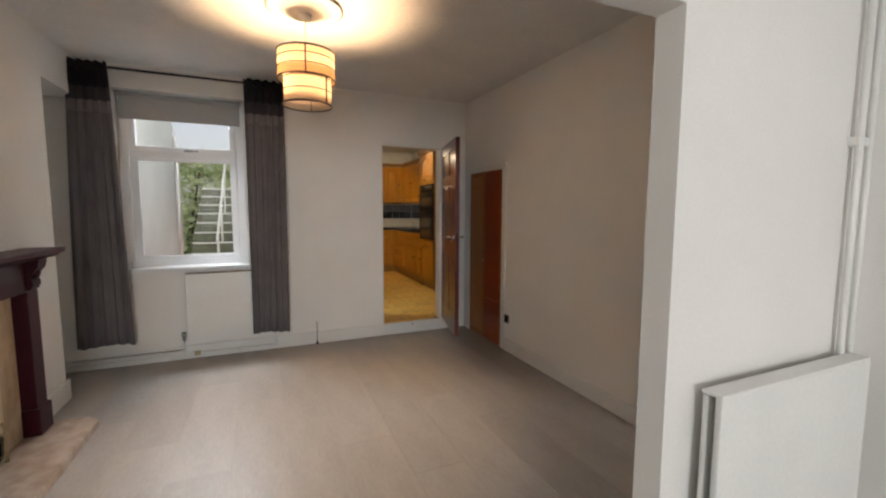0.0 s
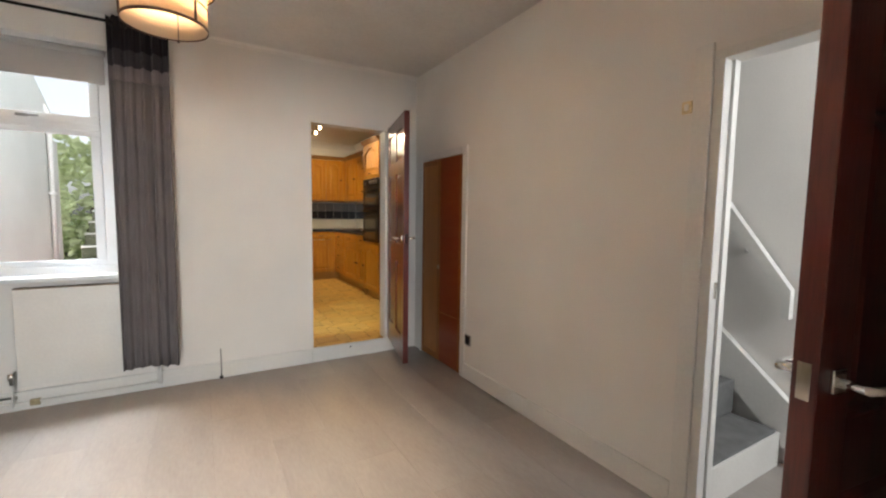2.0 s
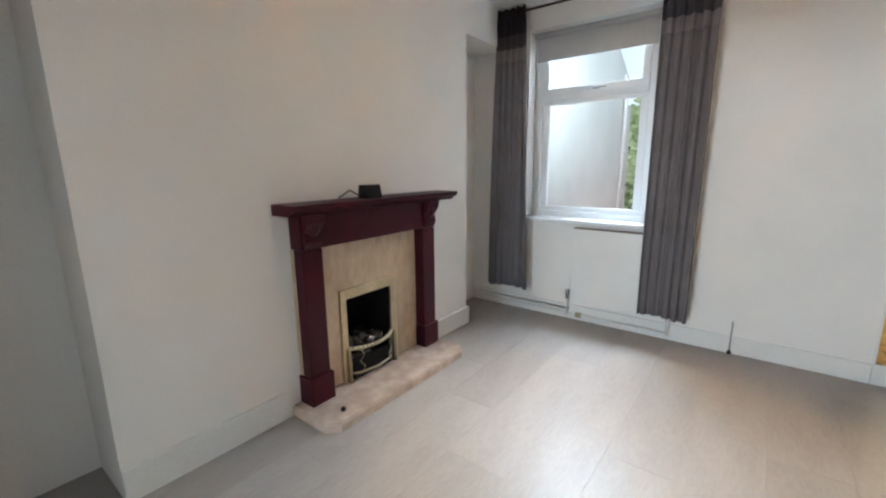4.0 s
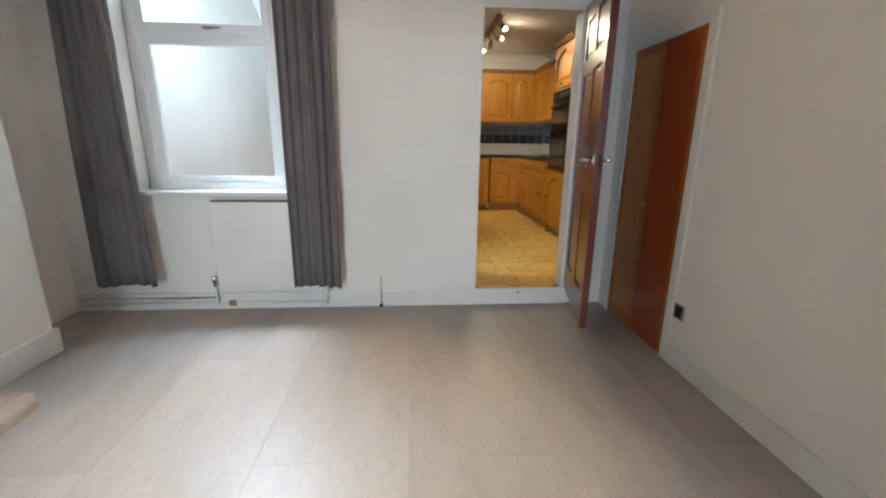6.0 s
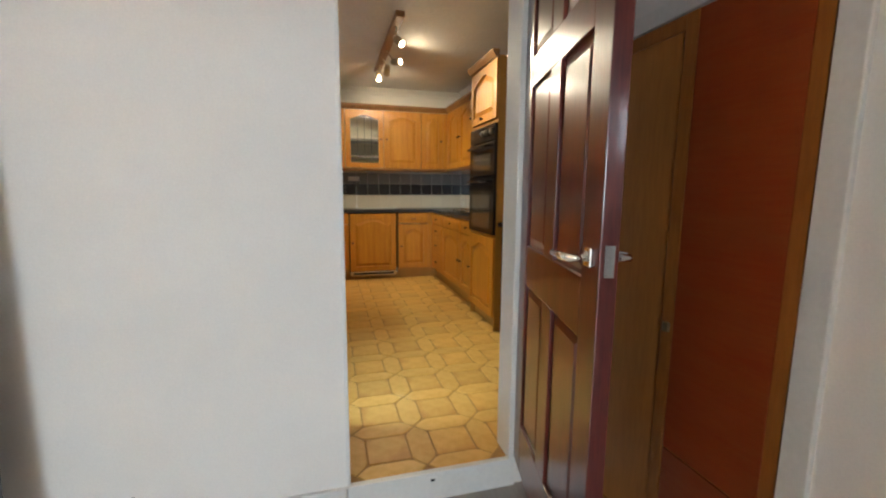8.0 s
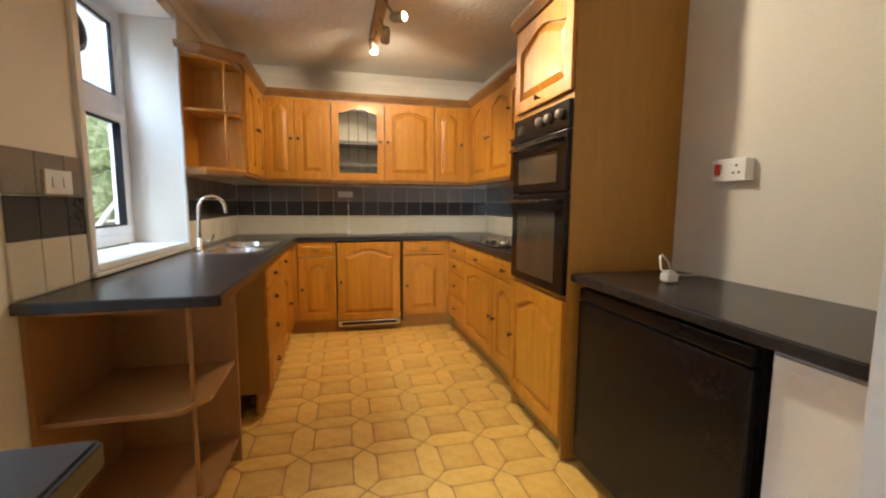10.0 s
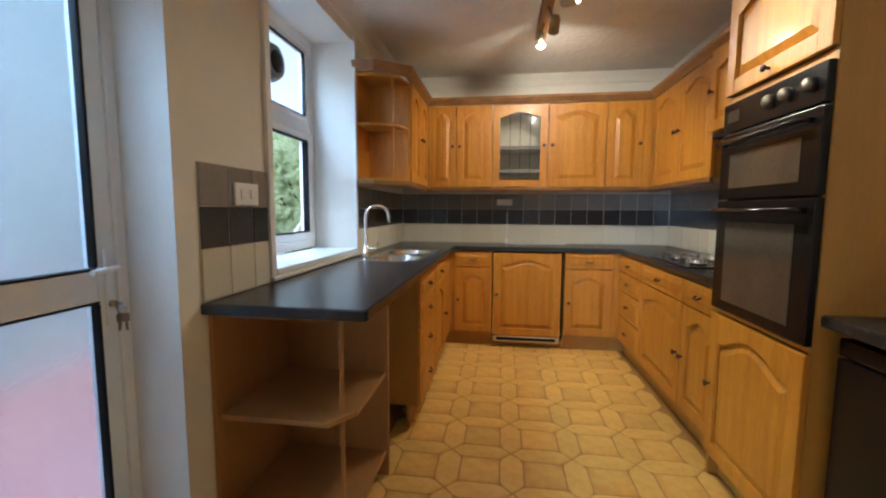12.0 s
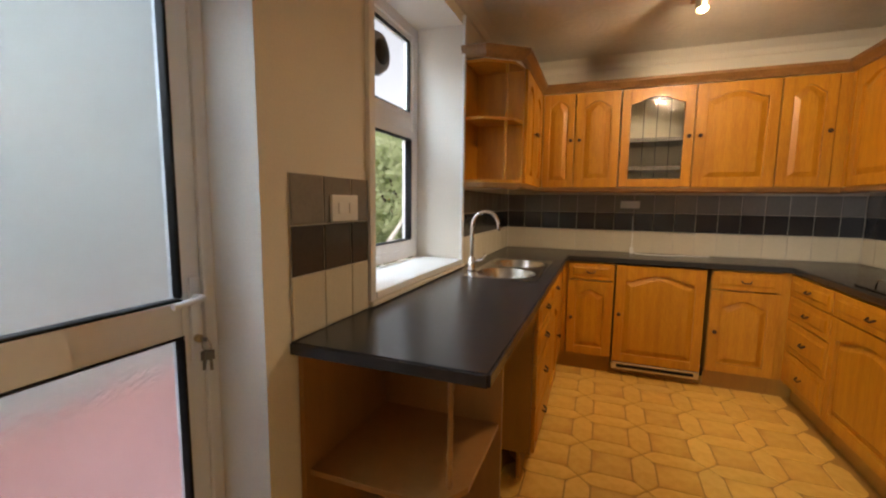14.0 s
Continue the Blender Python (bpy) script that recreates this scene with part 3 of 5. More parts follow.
part("gasket", window_frame(bmesh.new(), 6.897, 7.723, 1.197, 1.798, 0.008, 0.50, 0.5425, "x"), M_BLACK_M, kw, "black rubber gasket")
part("top_gasket", window_frame(bmesh.new(), 6.878, 7.742, 1.953, 2.362, 0.008, 0.50, 0.5225, "x"), M_BLACK_M, kw, "black rubber gasket")
for z0, z1, y0, y1 in ((1.195, 1.80, 6.895, 7.725), (1.95, 2.365, 6.876, 7.744)):
    p = part("pane", boxbm(0.495, 0.501, y0, y1, z0, z1), M_PANE, kw)
    p.visible_shadow = False
part("window_sill", boxbm(0.535, KL + 0.02, 6.80, 7.82, 1.056, 1.085, 0.006), M_GLOSS, kw)
trimw = boxbm(KL, KL + 0.018, 6.755, 6.795, 1.056, 2.50, 0.004)
box(trimw, KL, KL + 0.018, 7.825, 7.855, 1.056, 2.50, 0.004)
part("architrave", trimw, M_GLOSS, kw)
part("sill_batten", boxbm(KL + 0.002, KL + 0.028, 6.755, 7.85, 1.036, 1.054, 0.003), M_KWALL, kw, "cream batten under the sill")

fan = thing("extractor_fan", pose(0.503, 7.33, 2.165), "round grey window extractor fan", "extractor fan")
part("body", lathe([(0.0, 0.0), (0.105, 0.0), (0.108, 0.02), (0.09, 0.055), (0.0, 0.055)], 28, pose(0, 0, 0, 0, 90, 0)), M_GREY, fan)
part("grille", lathe([(0.06, 0.055), (0.06, 0.062), (0.02, 0.068), (0.0, 0.068)], 24, pose(0, 0, 0, 0, 90, 0)), M_IRON, fan)
part("outer_cowl", lathe([(0.0, -0.06), (0.095, -0.06), (0.105, -0.012), (0.0, -0.012)], 24, pose(0, 0, 0, 0, 90, 0)), M_GREY, fan)

bd = thing("door_1", pose(0, 0, 0), "white uPVC back door with two obscure glass panes", "door")
bd["kind"] = "structure"
part("door_frame", window_frame(bmesh.new(), 5.44, 6.303, KF - 0.004, 2.125, 0.05, 0.535, 0.60, "x"), M_UPVC, bd)
leaf = part("leaf", window_frame(bmesh.new(), 5.49, 6.253, KF + 0.05, 2.07, 0.06, 0.54, 0.59, "x"), M_UPVC, bd)
part("mid_rail", boxbm(0.54, 0.59, 5.55, 6.193, 1.06, 1.16, 0.006), M_UPVC, leaf)
for z0, z1 in ((0.235, 1.06), (1.16, 2.01)):
    p = part("pane", boxbm(0.562, 0.570, 5.548, 6.195, z0, z1), M_FROST, leaf)
    p.visible_shadow = False
    part("gasket", window_frame(bmesh.new(), 5.545, 6.198, z0 - 0.004, z1 + 0.004, 0.010, 0.558, 0.592, "x"), M_BLACK_M, leaf)
hd = part("handle", boxbm(0.592, 0.602, 6.21, 6.236, 0.98, 1.22, 0.004), M_UPVC, leaf)
part("lever", tube([(0.60, 6.223, 1.165), (0.632, 6.223, 1.165), (0.640, 6.205, 1.165), (0.640, 6.135, 1.160)], 0.009), M_UPVC, leaf)
part("lock_barrel", lathe([(0.011, 0.0), (0.011, 0.014), (0.0, 0.014)], 12, pose(0.602, 6.223, 1.05, 0, 90, 0)), M_BRASS, leaf, "brass lock barrel")
part("key", boxbm(0.612, 0.640, 6.2215, 6.2245, 1.044, 1.056), M_STEEL, leaf)
part("key_ring", lathe([(0.016, -0.0015), (0.018, -0.0015), (0.018, 0.0015), (0.016, 0.0015), (0.016, -0.0015)], 16, pose(0.636, 6.223, 1.034, 90, 0, 0), False), M_STEEL, leaf)
for a, dx in ((8, 0.0), (-10, 0.006), (2, -0.005)):
    k = boxbm(-0.010, 0.010, -0.0012, 0.0012, -0.026, 0.0, 0.001)
    box(k, -0.004, 0.004, -0.001, 0.001, -0.055, -0.025)
    bmesh.ops.transform(k, matrix=pose(0.636 + dx, 6.223 + dx, 1.02, a, 0, 90 + a * 3), verts=k.verts)
    part("key", k, M_KNOB, leaf, "key hanging from the ring")


def raised(bm, x0, x1, z0, z1, y, depth=0.008, rim=0.022):
    """A fielded panel: a sloping rim round a raised middle, facing -y."""
    a = [bm.verts.new((x, y, z)) for x, z in ((x0, z0), (x1, z0), (x1, z1), (x0, z1))]
    b = [bm.verts.new((x, y - depth, z)) for x, z in ((x0 + rim, z0 + rim), (x1 - rim, z0 + rim), (x1 - rim, z1 - rim), (x0 + rim, z1 - rim))]
    bm.faces.new(b)
    for i in range(4):
        j = (i + 1) % 4
        bm.faces.new((a[i], a[j], b[j], b[i]))


def panel_door(name, m, w, h, mat, label, handle_z, rows):
    """A six-panel door leaf; hinge at the origin, width along +x, faces at y = 0 and 0.04."""
    d = thing(name, m, label, "door")
    st, mid = 0.105, 0.10
    part("stile", boxbm(0, st, 0, 0.042, 0, h, 0.003), mat, d)
    body = part("stile", boxbm(w - st, w, 0, 0.042, 0, h, 0.003), mat, d)
    for z0, z1 in rows["rails"]:
        part("rail", boxbm(st, w - st, 0.0005, 0.0415, z0, z1, 0.003), mat, d)
    for z0, z1 in rows["panels"]:
        part("muntin", boxbm(w / 2 - mid / 2, w / 2 + mid / 2, 0.0005, 0.0415, z0, z1, 0.003), mat, d)
    for z0, z1 in rows["panels"]:
        for x0, x1 in ((st, w / 2 - mid / 2), (w / 2 + mid / 2, w - st)):
            pb = boxbm(x0, x1, 0.013, 0.029, z0, z1)
            raised(pb, x0 + 0.012, x1 - 0.012, z0 + 0.012, z1 - 0.012, 0.0129, 0.007)
            t = bmesh.new()
            raised(t, x0 + 0.012, x1 - 0.012, z0 + 0.012, z1 - 0.012, 0.0, 0.007)
            bmesh.ops.transform(t, matrix=Matrix.Translation((0, 0.0291, 0)) @ Matrix.Diagonal((1, -1, 1, 1)), verts=t.verts)
            bmesh.ops.reverse_faces(t, faces=t.faces)
            merge(pb, t)
            part("panel", pb, mat, d)
    for y, s in ((0, -1), (0.042, 1)):
        plate = boxbm(w - 0.075, w - 0.035, min(y, y + s * 0.008), max(y, y + s * 0.008), handle_z - 0.02, handle_z + 0.025, 0.003)
        hdl = part("handle", plate, M_CHROME, body, "chrome lever handle")
        part("lever", tube([(w - 0.055, y, handle_z), (w - 0.055, y + s * 0.05, handle_z), (w - 0.075, y + s * 0.055, handle_z), (w - 0.17, y + s * 0.05, handle_z - 0.004)], 0.0095), M_CHROME, hdl)
    part("latch_plate", boxbm(w - 0.001, w + 0.002, 0.01, 0.032, handle_z - 0.035, handle_z + 0.035), M_CHROME, body)
    for z in (0.25, h - 0.25):
        part("hinge", tube([(-0.004, 0.021, z - 0.04), (-0.004, 0.021, z + 0.04)], 0.008), M_CHROME, body)
    return d


ROWS6 = {"rails": [(0, 0.20), (0.78, 0.93), (1.50, 1.60), (1.84, 1.945)], "panels": [(0.20, 0.78), (0.93, 1.50), (1.60, 1.84)]}
lean = math.degrees(math.atan2(4.194 - 4.955, 2.066 - 2.247))
panel_door("kitchen_door", pose(2.247, 4.955, 0.145, 0, 0, lean), 0.775, 1.945, M_MAHOG, "open glossy mahogany six-panel kitchen door", 0.985, ROWS6)
lean2 = math.degrees(math.atan2(1.60 - 1.475, 1.68 - 2.535))
panel_door("hall_door", pose(2.535, 1.515, 0.01, 0, 0, lean2), 0.86, 1.915, M_MAHOG, "open dark mahogany hall door by the partition", 1.01, {"rails": [(0, 0.20), (0.78, 0.93), (1.50, 1.60), (1.82, 1.915)], "panels": [(0.20, 0.78), (0.93, 1.50), (1.60, 1.82)]})

frame_k = thing("door_frame_1", pose(0, 0, 0), "white gloss frame of the kitchen doorway", "door frame")
frame_k["kind"] = "structure"
part("jamb", boxbm(DOOR_R - 0.028, DOOR_R + 0.002, REAR - 0.01, KS + 0.01, KF, DOOR_T, 0.003), M_GLOSS, frame_k)
part("jamb", boxbm(DOOR_L - 0.002, DOOR_L + 0.012, REAR - 0.004, KS + 0.01, KF, DOOR_T, 0.003), M_GLOSS, frame_k)
part("head", boxbm(DOOR_L - 0.002, DOOR_R + 0.002, REAR - 0.01, KS + 0.01, DOOR_T - 0.022, DOOR_T + 0.004, 0.003), M_GLOSS, frame_k)

frame_h = thing("door_frame_2", pose(0, 0, 0), "white gloss frame of the hall doorway", "door frame")
frame_h["kind"] = "structure"
part("jamb", boxbm(WALLX - 0.004, 2.654, 2.222, 2.27, 0, 1.95, 0.003), M_GLOSS, frame_h)
part("jamb", boxbm(WALLX - 0.004, 2.654, 1.463, 1.50, 0, 1.95, 0.003), M_GLOSS, frame_h)
part("stop", boxbm(2.60, 2.64, 2.21, 2.223, 0, 1.95, 0.002), M_GLOSS, frame_h)
part("head", boxbm(WALLX - 0.004, 2.654, 1.463, 2.27, 1.95, 1.988, 0.003), M_GLOSS, frame_h)
part("architrave", boxbm(WALLX - 0.016, WALLX, 2.262, 2.335, 0, 2.02, 0.004), M_GLOSS, frame_h)
part("strike_plate", boxbm(2.57, 2.59, 2.219, 2.2225, 0.98, 1.05), M_CHROME, frame_h)

cup = thing("cupboard_door", pose(WALLX, 4.465, 0), "flush brown plywood cupboard doors under the stairs", "cupboard")
part("door_leaf", boxbm(-0.004, 0.026, 0.0, 0.335, 0.008, 1.80, 0.002), M_PLY, cup, "brown plywood leaf")
part("door_leaf", boxbm(-0.004, 0.026, -0.35, -0.003, 0.008, 1.80, 0.002), M_PLY, cup, "brown plywood leaf")
for z0, z1 in ((0.012, 0.452), (0.458, 1.795)):
    part("facing", boxbm(-0.010, -0.0045, -0.310, -0.004, z0, z1, 0.001), M_PLYRED, cup, "red-brown veneer facing")
part("lipping", boxbm(-0.011, -0.0045, -0.348, -0.312, 0.01, 1.798, 0.001), M_PLYEDGE, cup, "orange-brown edge lipping")
for y0, y1, z0, z1 in ((0.0, 0.045, 0.01, 1.798), (0.298, 0.333, 0.01, 1.798), (0.045, 0.298, 1.752, 1.798), (0.045, 0.298, 0.01, 0.07)):
    part("lipping", boxbm(-0.011, -0.0045, y0, y1, z0, z1, 0.002), M_PLYEDGE, cup, "orange-brown edge lipping")
part("pull", boxbm(-0.022, -0.011, 0.006, 0.028, 0.84, 0.87, 0.003), M_BRASS, cup, "small pull")
fr = thing("door_frame_3", pose(0, 0, 0), "white painted frame round the cupboard doors", "door frame")
fr["kind"] = "structure"
part("jamb", boxbm(WALLX - 0.016, WALLX + 0.03, 4.05, 4.112, 0, 1.86, 0.004), M_GLOSS, fr)
part("jamb", boxbm(WALLX - 0.016, WALLX + 0.03, 4.803, 4.835, 0, 1.86, 0.004), M_GLOSS, fr)
part("head", boxbm(WALLX - 0.016, WALLX + 0.03, 4.112, 4.803, 1.802, 1.86, 0.004), M_GLOSS, fr)

# ---- living room things ----


def curtain(loc, w_top, w_bot, h, folds, seed, label):
    """A pleated eyelet curtain: a wavy sheet with thickness, in three bands of cloth."""
    c = thing("curtain", pose(*loc), label, "curtain", "window curtains")
    n = folds * 10
    bands = [("heading", 0.0, 0.205, M_CURT_B, "black eyelet heading"), ("band", 0.205, 0.31, M_CURT_D, "dark slate band"), ("stripe", 0.31, 0.405, M_CURT_L, "mauve grey stripe"), ("drop", 0.405, 1.0 * h, M_CURT, "charcoal cloth")]
    for name, d0, d1, mat, lab in bands:
        bm = bmesh.new()
        rows = 3 if d1 - d0 < 0.5 else 16
        grid = []
        for j in range(rows + 1):
            d = d0 + (d1 - d0) * j / rows
            f = d / h
            w = w_top + (w_bot - w_top) * f ** 0.7
            line = []
            for i in range(n + 1):
                u = i / n
                ph = u * folds * 2 * math.pi + 0.5 * math.sin(3.1 * u + seed) + 0.5 * f * math.sin(5 * u + seed * 2)
                amp = (0.027 + 0.008 * math.sin(7 * u + seed)) * (1 - 0.35 * f)
                y = amp * math.sin(ph) + 0.010 * math.sin(2.3 * ph + 3 * f + seed)
                x = (u - 0.5) * w + 0.006 * f * math.sin(9 * u + seed)
                line.append(Vector((x, y, -d - (0.008 * math.sin(6 * u + seed) if f > 0.98 else 0))))
            grid.append(line)
        fr_ = [[bm.verts.new(p) for p in line] for line in grid]
        bk = [[bm.verts.new(p + Vector((0, 0.004, 0))) for p in line] for line in grid]
        for j in range(rows):
            for i in range(n):
                a = bm.faces.new((fr_[j][i], fr_[j + 1][i], fr_[j + 1][i + 1], fr_[j][i + 1]))
                b = bm.faces.new((bk[j][i], bk[j][i + 1], bk[j + 1][i + 1], bk[j + 1][i]))
                a.smooth = b.smooth = True
        for i in range(n):
            bm.faces.new((fr_[rows][i], bk[rows][i], bk[rows][i + 1], fr_[rows][i + 1]))
        for j in range(rows):
            bm.faces.new((fr_[j][0], bk[j][0], bk[j + 1][0], fr_[j + 1][0]))
            bm.faces.new((fr_[j][n], fr_[j + 1][n], bk[j + 1][n], bk[j][n]))
        part(name, bm, mat, c, lab)
    for k in range(folds):
        x = (k + 0.5) / folds - 0.5
        part("eyelet", lathe([(0.026, -0.003), (0.026, 0.003), (0.018, 0.003), (0.018, -0.003), (0.026, -0.003)], 14, pose(x * w_top, -0.03, -0.05, 90, 0, 25), False), M_IRON, c)
    return c


curtain((-0.895, 4.83, 2.575), 0.27, 0.41, 2.345, 5, 1.0, "charcoal eyelet curtain with black and mauve top bands")
curtain((0.405, 4.83, 2.575), 0.34, 0.335, 2.37, 5, 2.6, "charcoal eyelet curtain with black and mauve top bands")
rod = thing("curtain_rod", pose(-0.17, 4.828, 2.535), "thin black metal curtain rod with end finials", "curtain rod")
part("bar", tube([(-0.86, 0, 0), (0.86, 0, 0)], 0.0095), M_BLACK_M, rod)
for s in (-1, 1):
    part("finial", lathe([(0.0, 0.0), (0.016, 0.006), (0.02, 0.02), (0.012, 0.035), (0.0, 0.04)], 12, pose(s * 0.86, 0, 0, 0, 90 * s, 0)), M_BLACK_M, rod)
    part("bracket", boxbm(s * 0.80 - 0.008, s * 0.80 + 0.008, 0.0, 0.142, -0.012, 0.008, 0.002), M_BLACK_M, rod)


def radiator(name, m, w, h, label, fluted=True):
    """A pressed-steel panel radiator, front facing -y, bottom at z = 0."""
    r = thing(name, m, label, "radiator")
    bm = boxbm(0, w, 0, 0.02, 0, h, 0.006)
    for i in range(int(w / 0.045) if fluted else 0):
        x = 0.03 + i * 0.045
        if x + 0.028 < w - 0.02:
            box(bm, x, x + 0.026, -0.004, 0.002, 0.035, h - 0.035, 0.003)
    part("front_panel", bm, M_GLOSS, r)
    part("back_panel", boxbm(0.01, w - 0.01, 0.045, 0.062, 0.01, h - 0.01, 0.005), M_GLOSS, r)
    part("top_grille", boxbm(0.004, w - 0.004, 0.002, 0.062, h - 0.004, h + 0.006, 0.002), M_GLOSS if name == "front_radiator" else M_GRILLE, r)
    for x in (-0.05, w + 0.02):
        v = part("valve", lathe([(0.0, 0.0), (0.014, 0.0), (0.014, 0.03), (0.02, 0.035), (0.02, 0.075), (0.0, 0.08)], 12, pose(x + 0.015, 0.03, 0.02)), M_PLASTIC if x > 0 else M_CHROME, r)
        part("tail_pipe", tube([(x + 0.015, 0.03, 0.03), (x + 0.015, 0.03, -0.13)], 0.0075), M_GLOSS, v)
    return r


radiator("radiator", pose(-0.31, 4.888, 0.17), 0.72, 0.635, "white flat panel radiator under the window", False)
radiator("front_radiator", pose(1.50, 1.255, 0.22), 0.80, 0.66, "white radiator with a top grille on the partition", False)
pp = thing("pipework", pose(0, 0, 0), "white painted heating pipes along the skirting", "pipe")
part("pipe", tube([(-1.3, 4.935, 0.055), (0.44, 4.935, 0.055)], 0.0085), M_GLOSS, pp)
part("pipe", tube([(-1.3, 4.935, 0.095), (-0.33, 4.935, 0.095), (-0.345, 4.92, 0.11)], 0.0085), M_GLOSS, pp)
part("pipe", tube([(0.43, 4.915, 0.05), (0.43, 4.915, 0.17)], 0.0085), M_GLOSS, pp)
part("clip", boxbm(-0.27, -0.22, 4.925, 4.95, 0.03, 0.07, 0.003), M_BRASS, pp, "brass pipe clip")
gp = thing("gas_pipe", pose(0.837, 4.955, 0), "short capped pipe rising beside the skirting", "pipe")
part("stub", tube([(0, -0.012, 0.0), (0, -0.012, 0.24)], 0.0045), M_STEEL, gp)
part("foot", lathe([(0.014, 0.0), (0.014, 0.02), (0.0, 0.02)], 10, pose(0, -0.012, 0)), M_IRON, gp)
rp = thing("riser_pipes", pose(2.29, 1.325, 0), "two white painted heating risers in the corner", "pipe")
part("pipe", tube([(-0.035, 0, 0), (-0.035, 0, CEIL)], 0.011), M_GLOSS, rp)
part("pipe", tube([(0.03, 0, 0), (0.03, 0, CEIL)], 0.011), M_GLOSS, rp)
part("clip", boxbm(-0.05, 0.045, -0.005, 0.03, 1.62, 1.65, 0.003), M_PLASTIC, rp)


def plate(name, m, w, h, mat, label, category):
    """A wall plate facing -y, bevelled, with its switch or holes."""
    p = thing(name, m, label, category)
    part("faceplate", boxbm(-w / 2, w / 2, -0.009, 0, -h / 2, h / 2, 0.003), mat, p)
    return p


s1 = plate("wall_socket", pose(WALLX, 4.007, 0.32, 0, 0, -90), 0.086, 0.086, M_STEEL, "small metal wall socket above the skirting", "socket")
part("insert", boxbm(-0.025, 0.025, -0.0115, -0.009, -0.03, 0.03, 0.001), M_BLACK_M, s1, "dark insert")
s2 = plate("light_switch", pose(WALLX, 2.362, 1.785, 0, 0, -90), 0.044, 0.052, M_TRIM, "small brass plate high beside the hall doorway", "switch")
part("rocker", boxbm(-0.01, 0.01, -0.014, -0.009, -0.014, 0.014, 0.002), M_PLASTIC, s2)
ds = thing("door_stop", pose(1.887, REAR - 0.014, 0.097), "small steel catch on the step board", "catch")
part("plate", boxbm(-0.02, 0.02, -0.004, 0, -0.012, 0.012, 0.001), M_PLASTIC, ds)
part("slot", boxbm(-0.009, 0.009, -0.006, -0.004, -0.005, 0.005), M_BLACK_M, ds)

# fireplace
hearth = prism([(CHIM, 2.66), (-0.72, 2.66), (-0.655, 2.72), (-0.655, 3.78), (-0.72, 3.845), (CHIM, 3.845)], 0.0, 0.052)
bmesh.ops.bevel(hearth, geom=[e for e in hearth.edges if all(v.co.z > 0.05 for v in e.verts)], offset=0.008, segments=2, affect="EDGES")
fp = thing("fireplace", pose(CHIM, 3.32, 0.052), "dark mahogany fire surround with beige marble back panel", "fireplace")
part("marble_panel", merge(merge(boxbm(0.001, 0.03, -0.595, -0.33, 0, 0.86, 0.002), boxbm(0.001, 0.03, 0.11, 0.34, 0, 0.86, 0.002)), boxbm(0.001, 0.03, -0.33, 0.11, 0.55, 0.86)), M_MARBLE, fp, "polished beige marble panel")
for y in (-0.60, 0.34):
    lg = boxbm(0.002, 0.115, y - 0.005, y + 0.145, 0.0, 0.16, 0.004)
    box(lg, 0.002, 0.10, y + 0.008, y + 0.132, 0.16, 0.86, 0.004)
    part("leg", lg, M_MAHOG2, fp)
    cb = prism([(0.0, 0.87), (0.11, 0.87), (0.125, 0.90), (0.115, 0.95), (0.15, 1.0), (0.16, 1.045), (0.0, 1.045)], y + 0.02, y + 0.12, "y")
    merge(cb, lathe([(0.0, -0.015), (0.035, -0.01), (0.038, 0.0), (0.02, 0.012), (0.0, 0.016)], 14, pose(0.128, y + 0.07, 0.97, 0, 90, 0)))
    part("corbel", cb, M_MAHOG2, fp, "carved corbel")
part("frieze", boxbm(0.002, 0.10, -0.592, 0.472, 0.862, 1.045, 0.004), M_MAHOG2, fp)
sh = prism([(0.0, 1.045), (0.15, 1.045), (0.165, 1.06), (0.195, 1.075), (0.20, 1.10), (0.0, 1.10)], -0.675, 0.615, "y")
part("mantel_shelf", sh, M_MAHOG2, fp)
fire = thing("gas_fire", pose(CHIM + 0.001, 3.21, 0.052), "brass trimmed gas fire with grey coals", "fire")
fr_ = boxbm(0.03, 0.048, -0.222, -0.18, 0.0, 0.575, 0.004)
box(fr_, 0.03, 0.048, 0.18, 0.235, 0.0, 0.575, 0.004)
box(fr_, 0.03, 0.048, -0.18, 0.18, 0.515, 0.575, 0.004)
part("trim", fr_, M_TRIM, fire, "dull brass trim")
fb = boxbm(-0.26, -0.25, -0.20, 0.20, 0.0, 0.53)
box(fb, -0.25, 0.028, -0.20, -0.185, 0.0, 0.53)
box(fb, -0.25, 0.028, 0.185, 0.20, 0.0, 0.53)
box(fb, -0.25, 0.028, -0.185, 0.185, 0.518, 0.53)
part("firebox", fb, M_BLACK_M, fire, "sooty black firebox")
random.seed(8)
for k in range(16):
    a = bmesh.new()
    bmesh.ops.create_icosphere(a, subdivisions=1, radius=random.uniform(0.03, 0.048))
    for v in a.verts:
        v.co *= random.uniform(0.75, 1.2)
    merged = bmesh.new()
    merge(merged, a, pose(-0.16 + 0.055 * (k % 4) + random.uniform(-0.01, 0.01), -0.14 + 0.075 * (k // 4) + random.uniform(-0.015, 0.015), 0.185 + random.uniform(-0.01, 0.02), random.uniform(0, 90), random.uniform(0, 90), 0))
    part("coal", merged, M_COAL, fire)
part("grate", boxbm(-0.22, 0.02, -0.17, 0.17, 0.125, 0.145, 0.004), M_IRON, fire)
for z, r in ((0.20, 0.010), (0.045, 0.008)):
    part("fret_bar", tube([(0.03, -0.20, z), (0.085, -0.12, z), (0.105, 0, z), (0.085, 0.12, z), (0.03, 0.20, z)], r, 8), M_BRASS, fire, "curved brass fret bar")
bead = lathe([(0.0, -0.014), (0.013, -0.006), (0.013, 0.006), (0.0, 0.014)], 8)
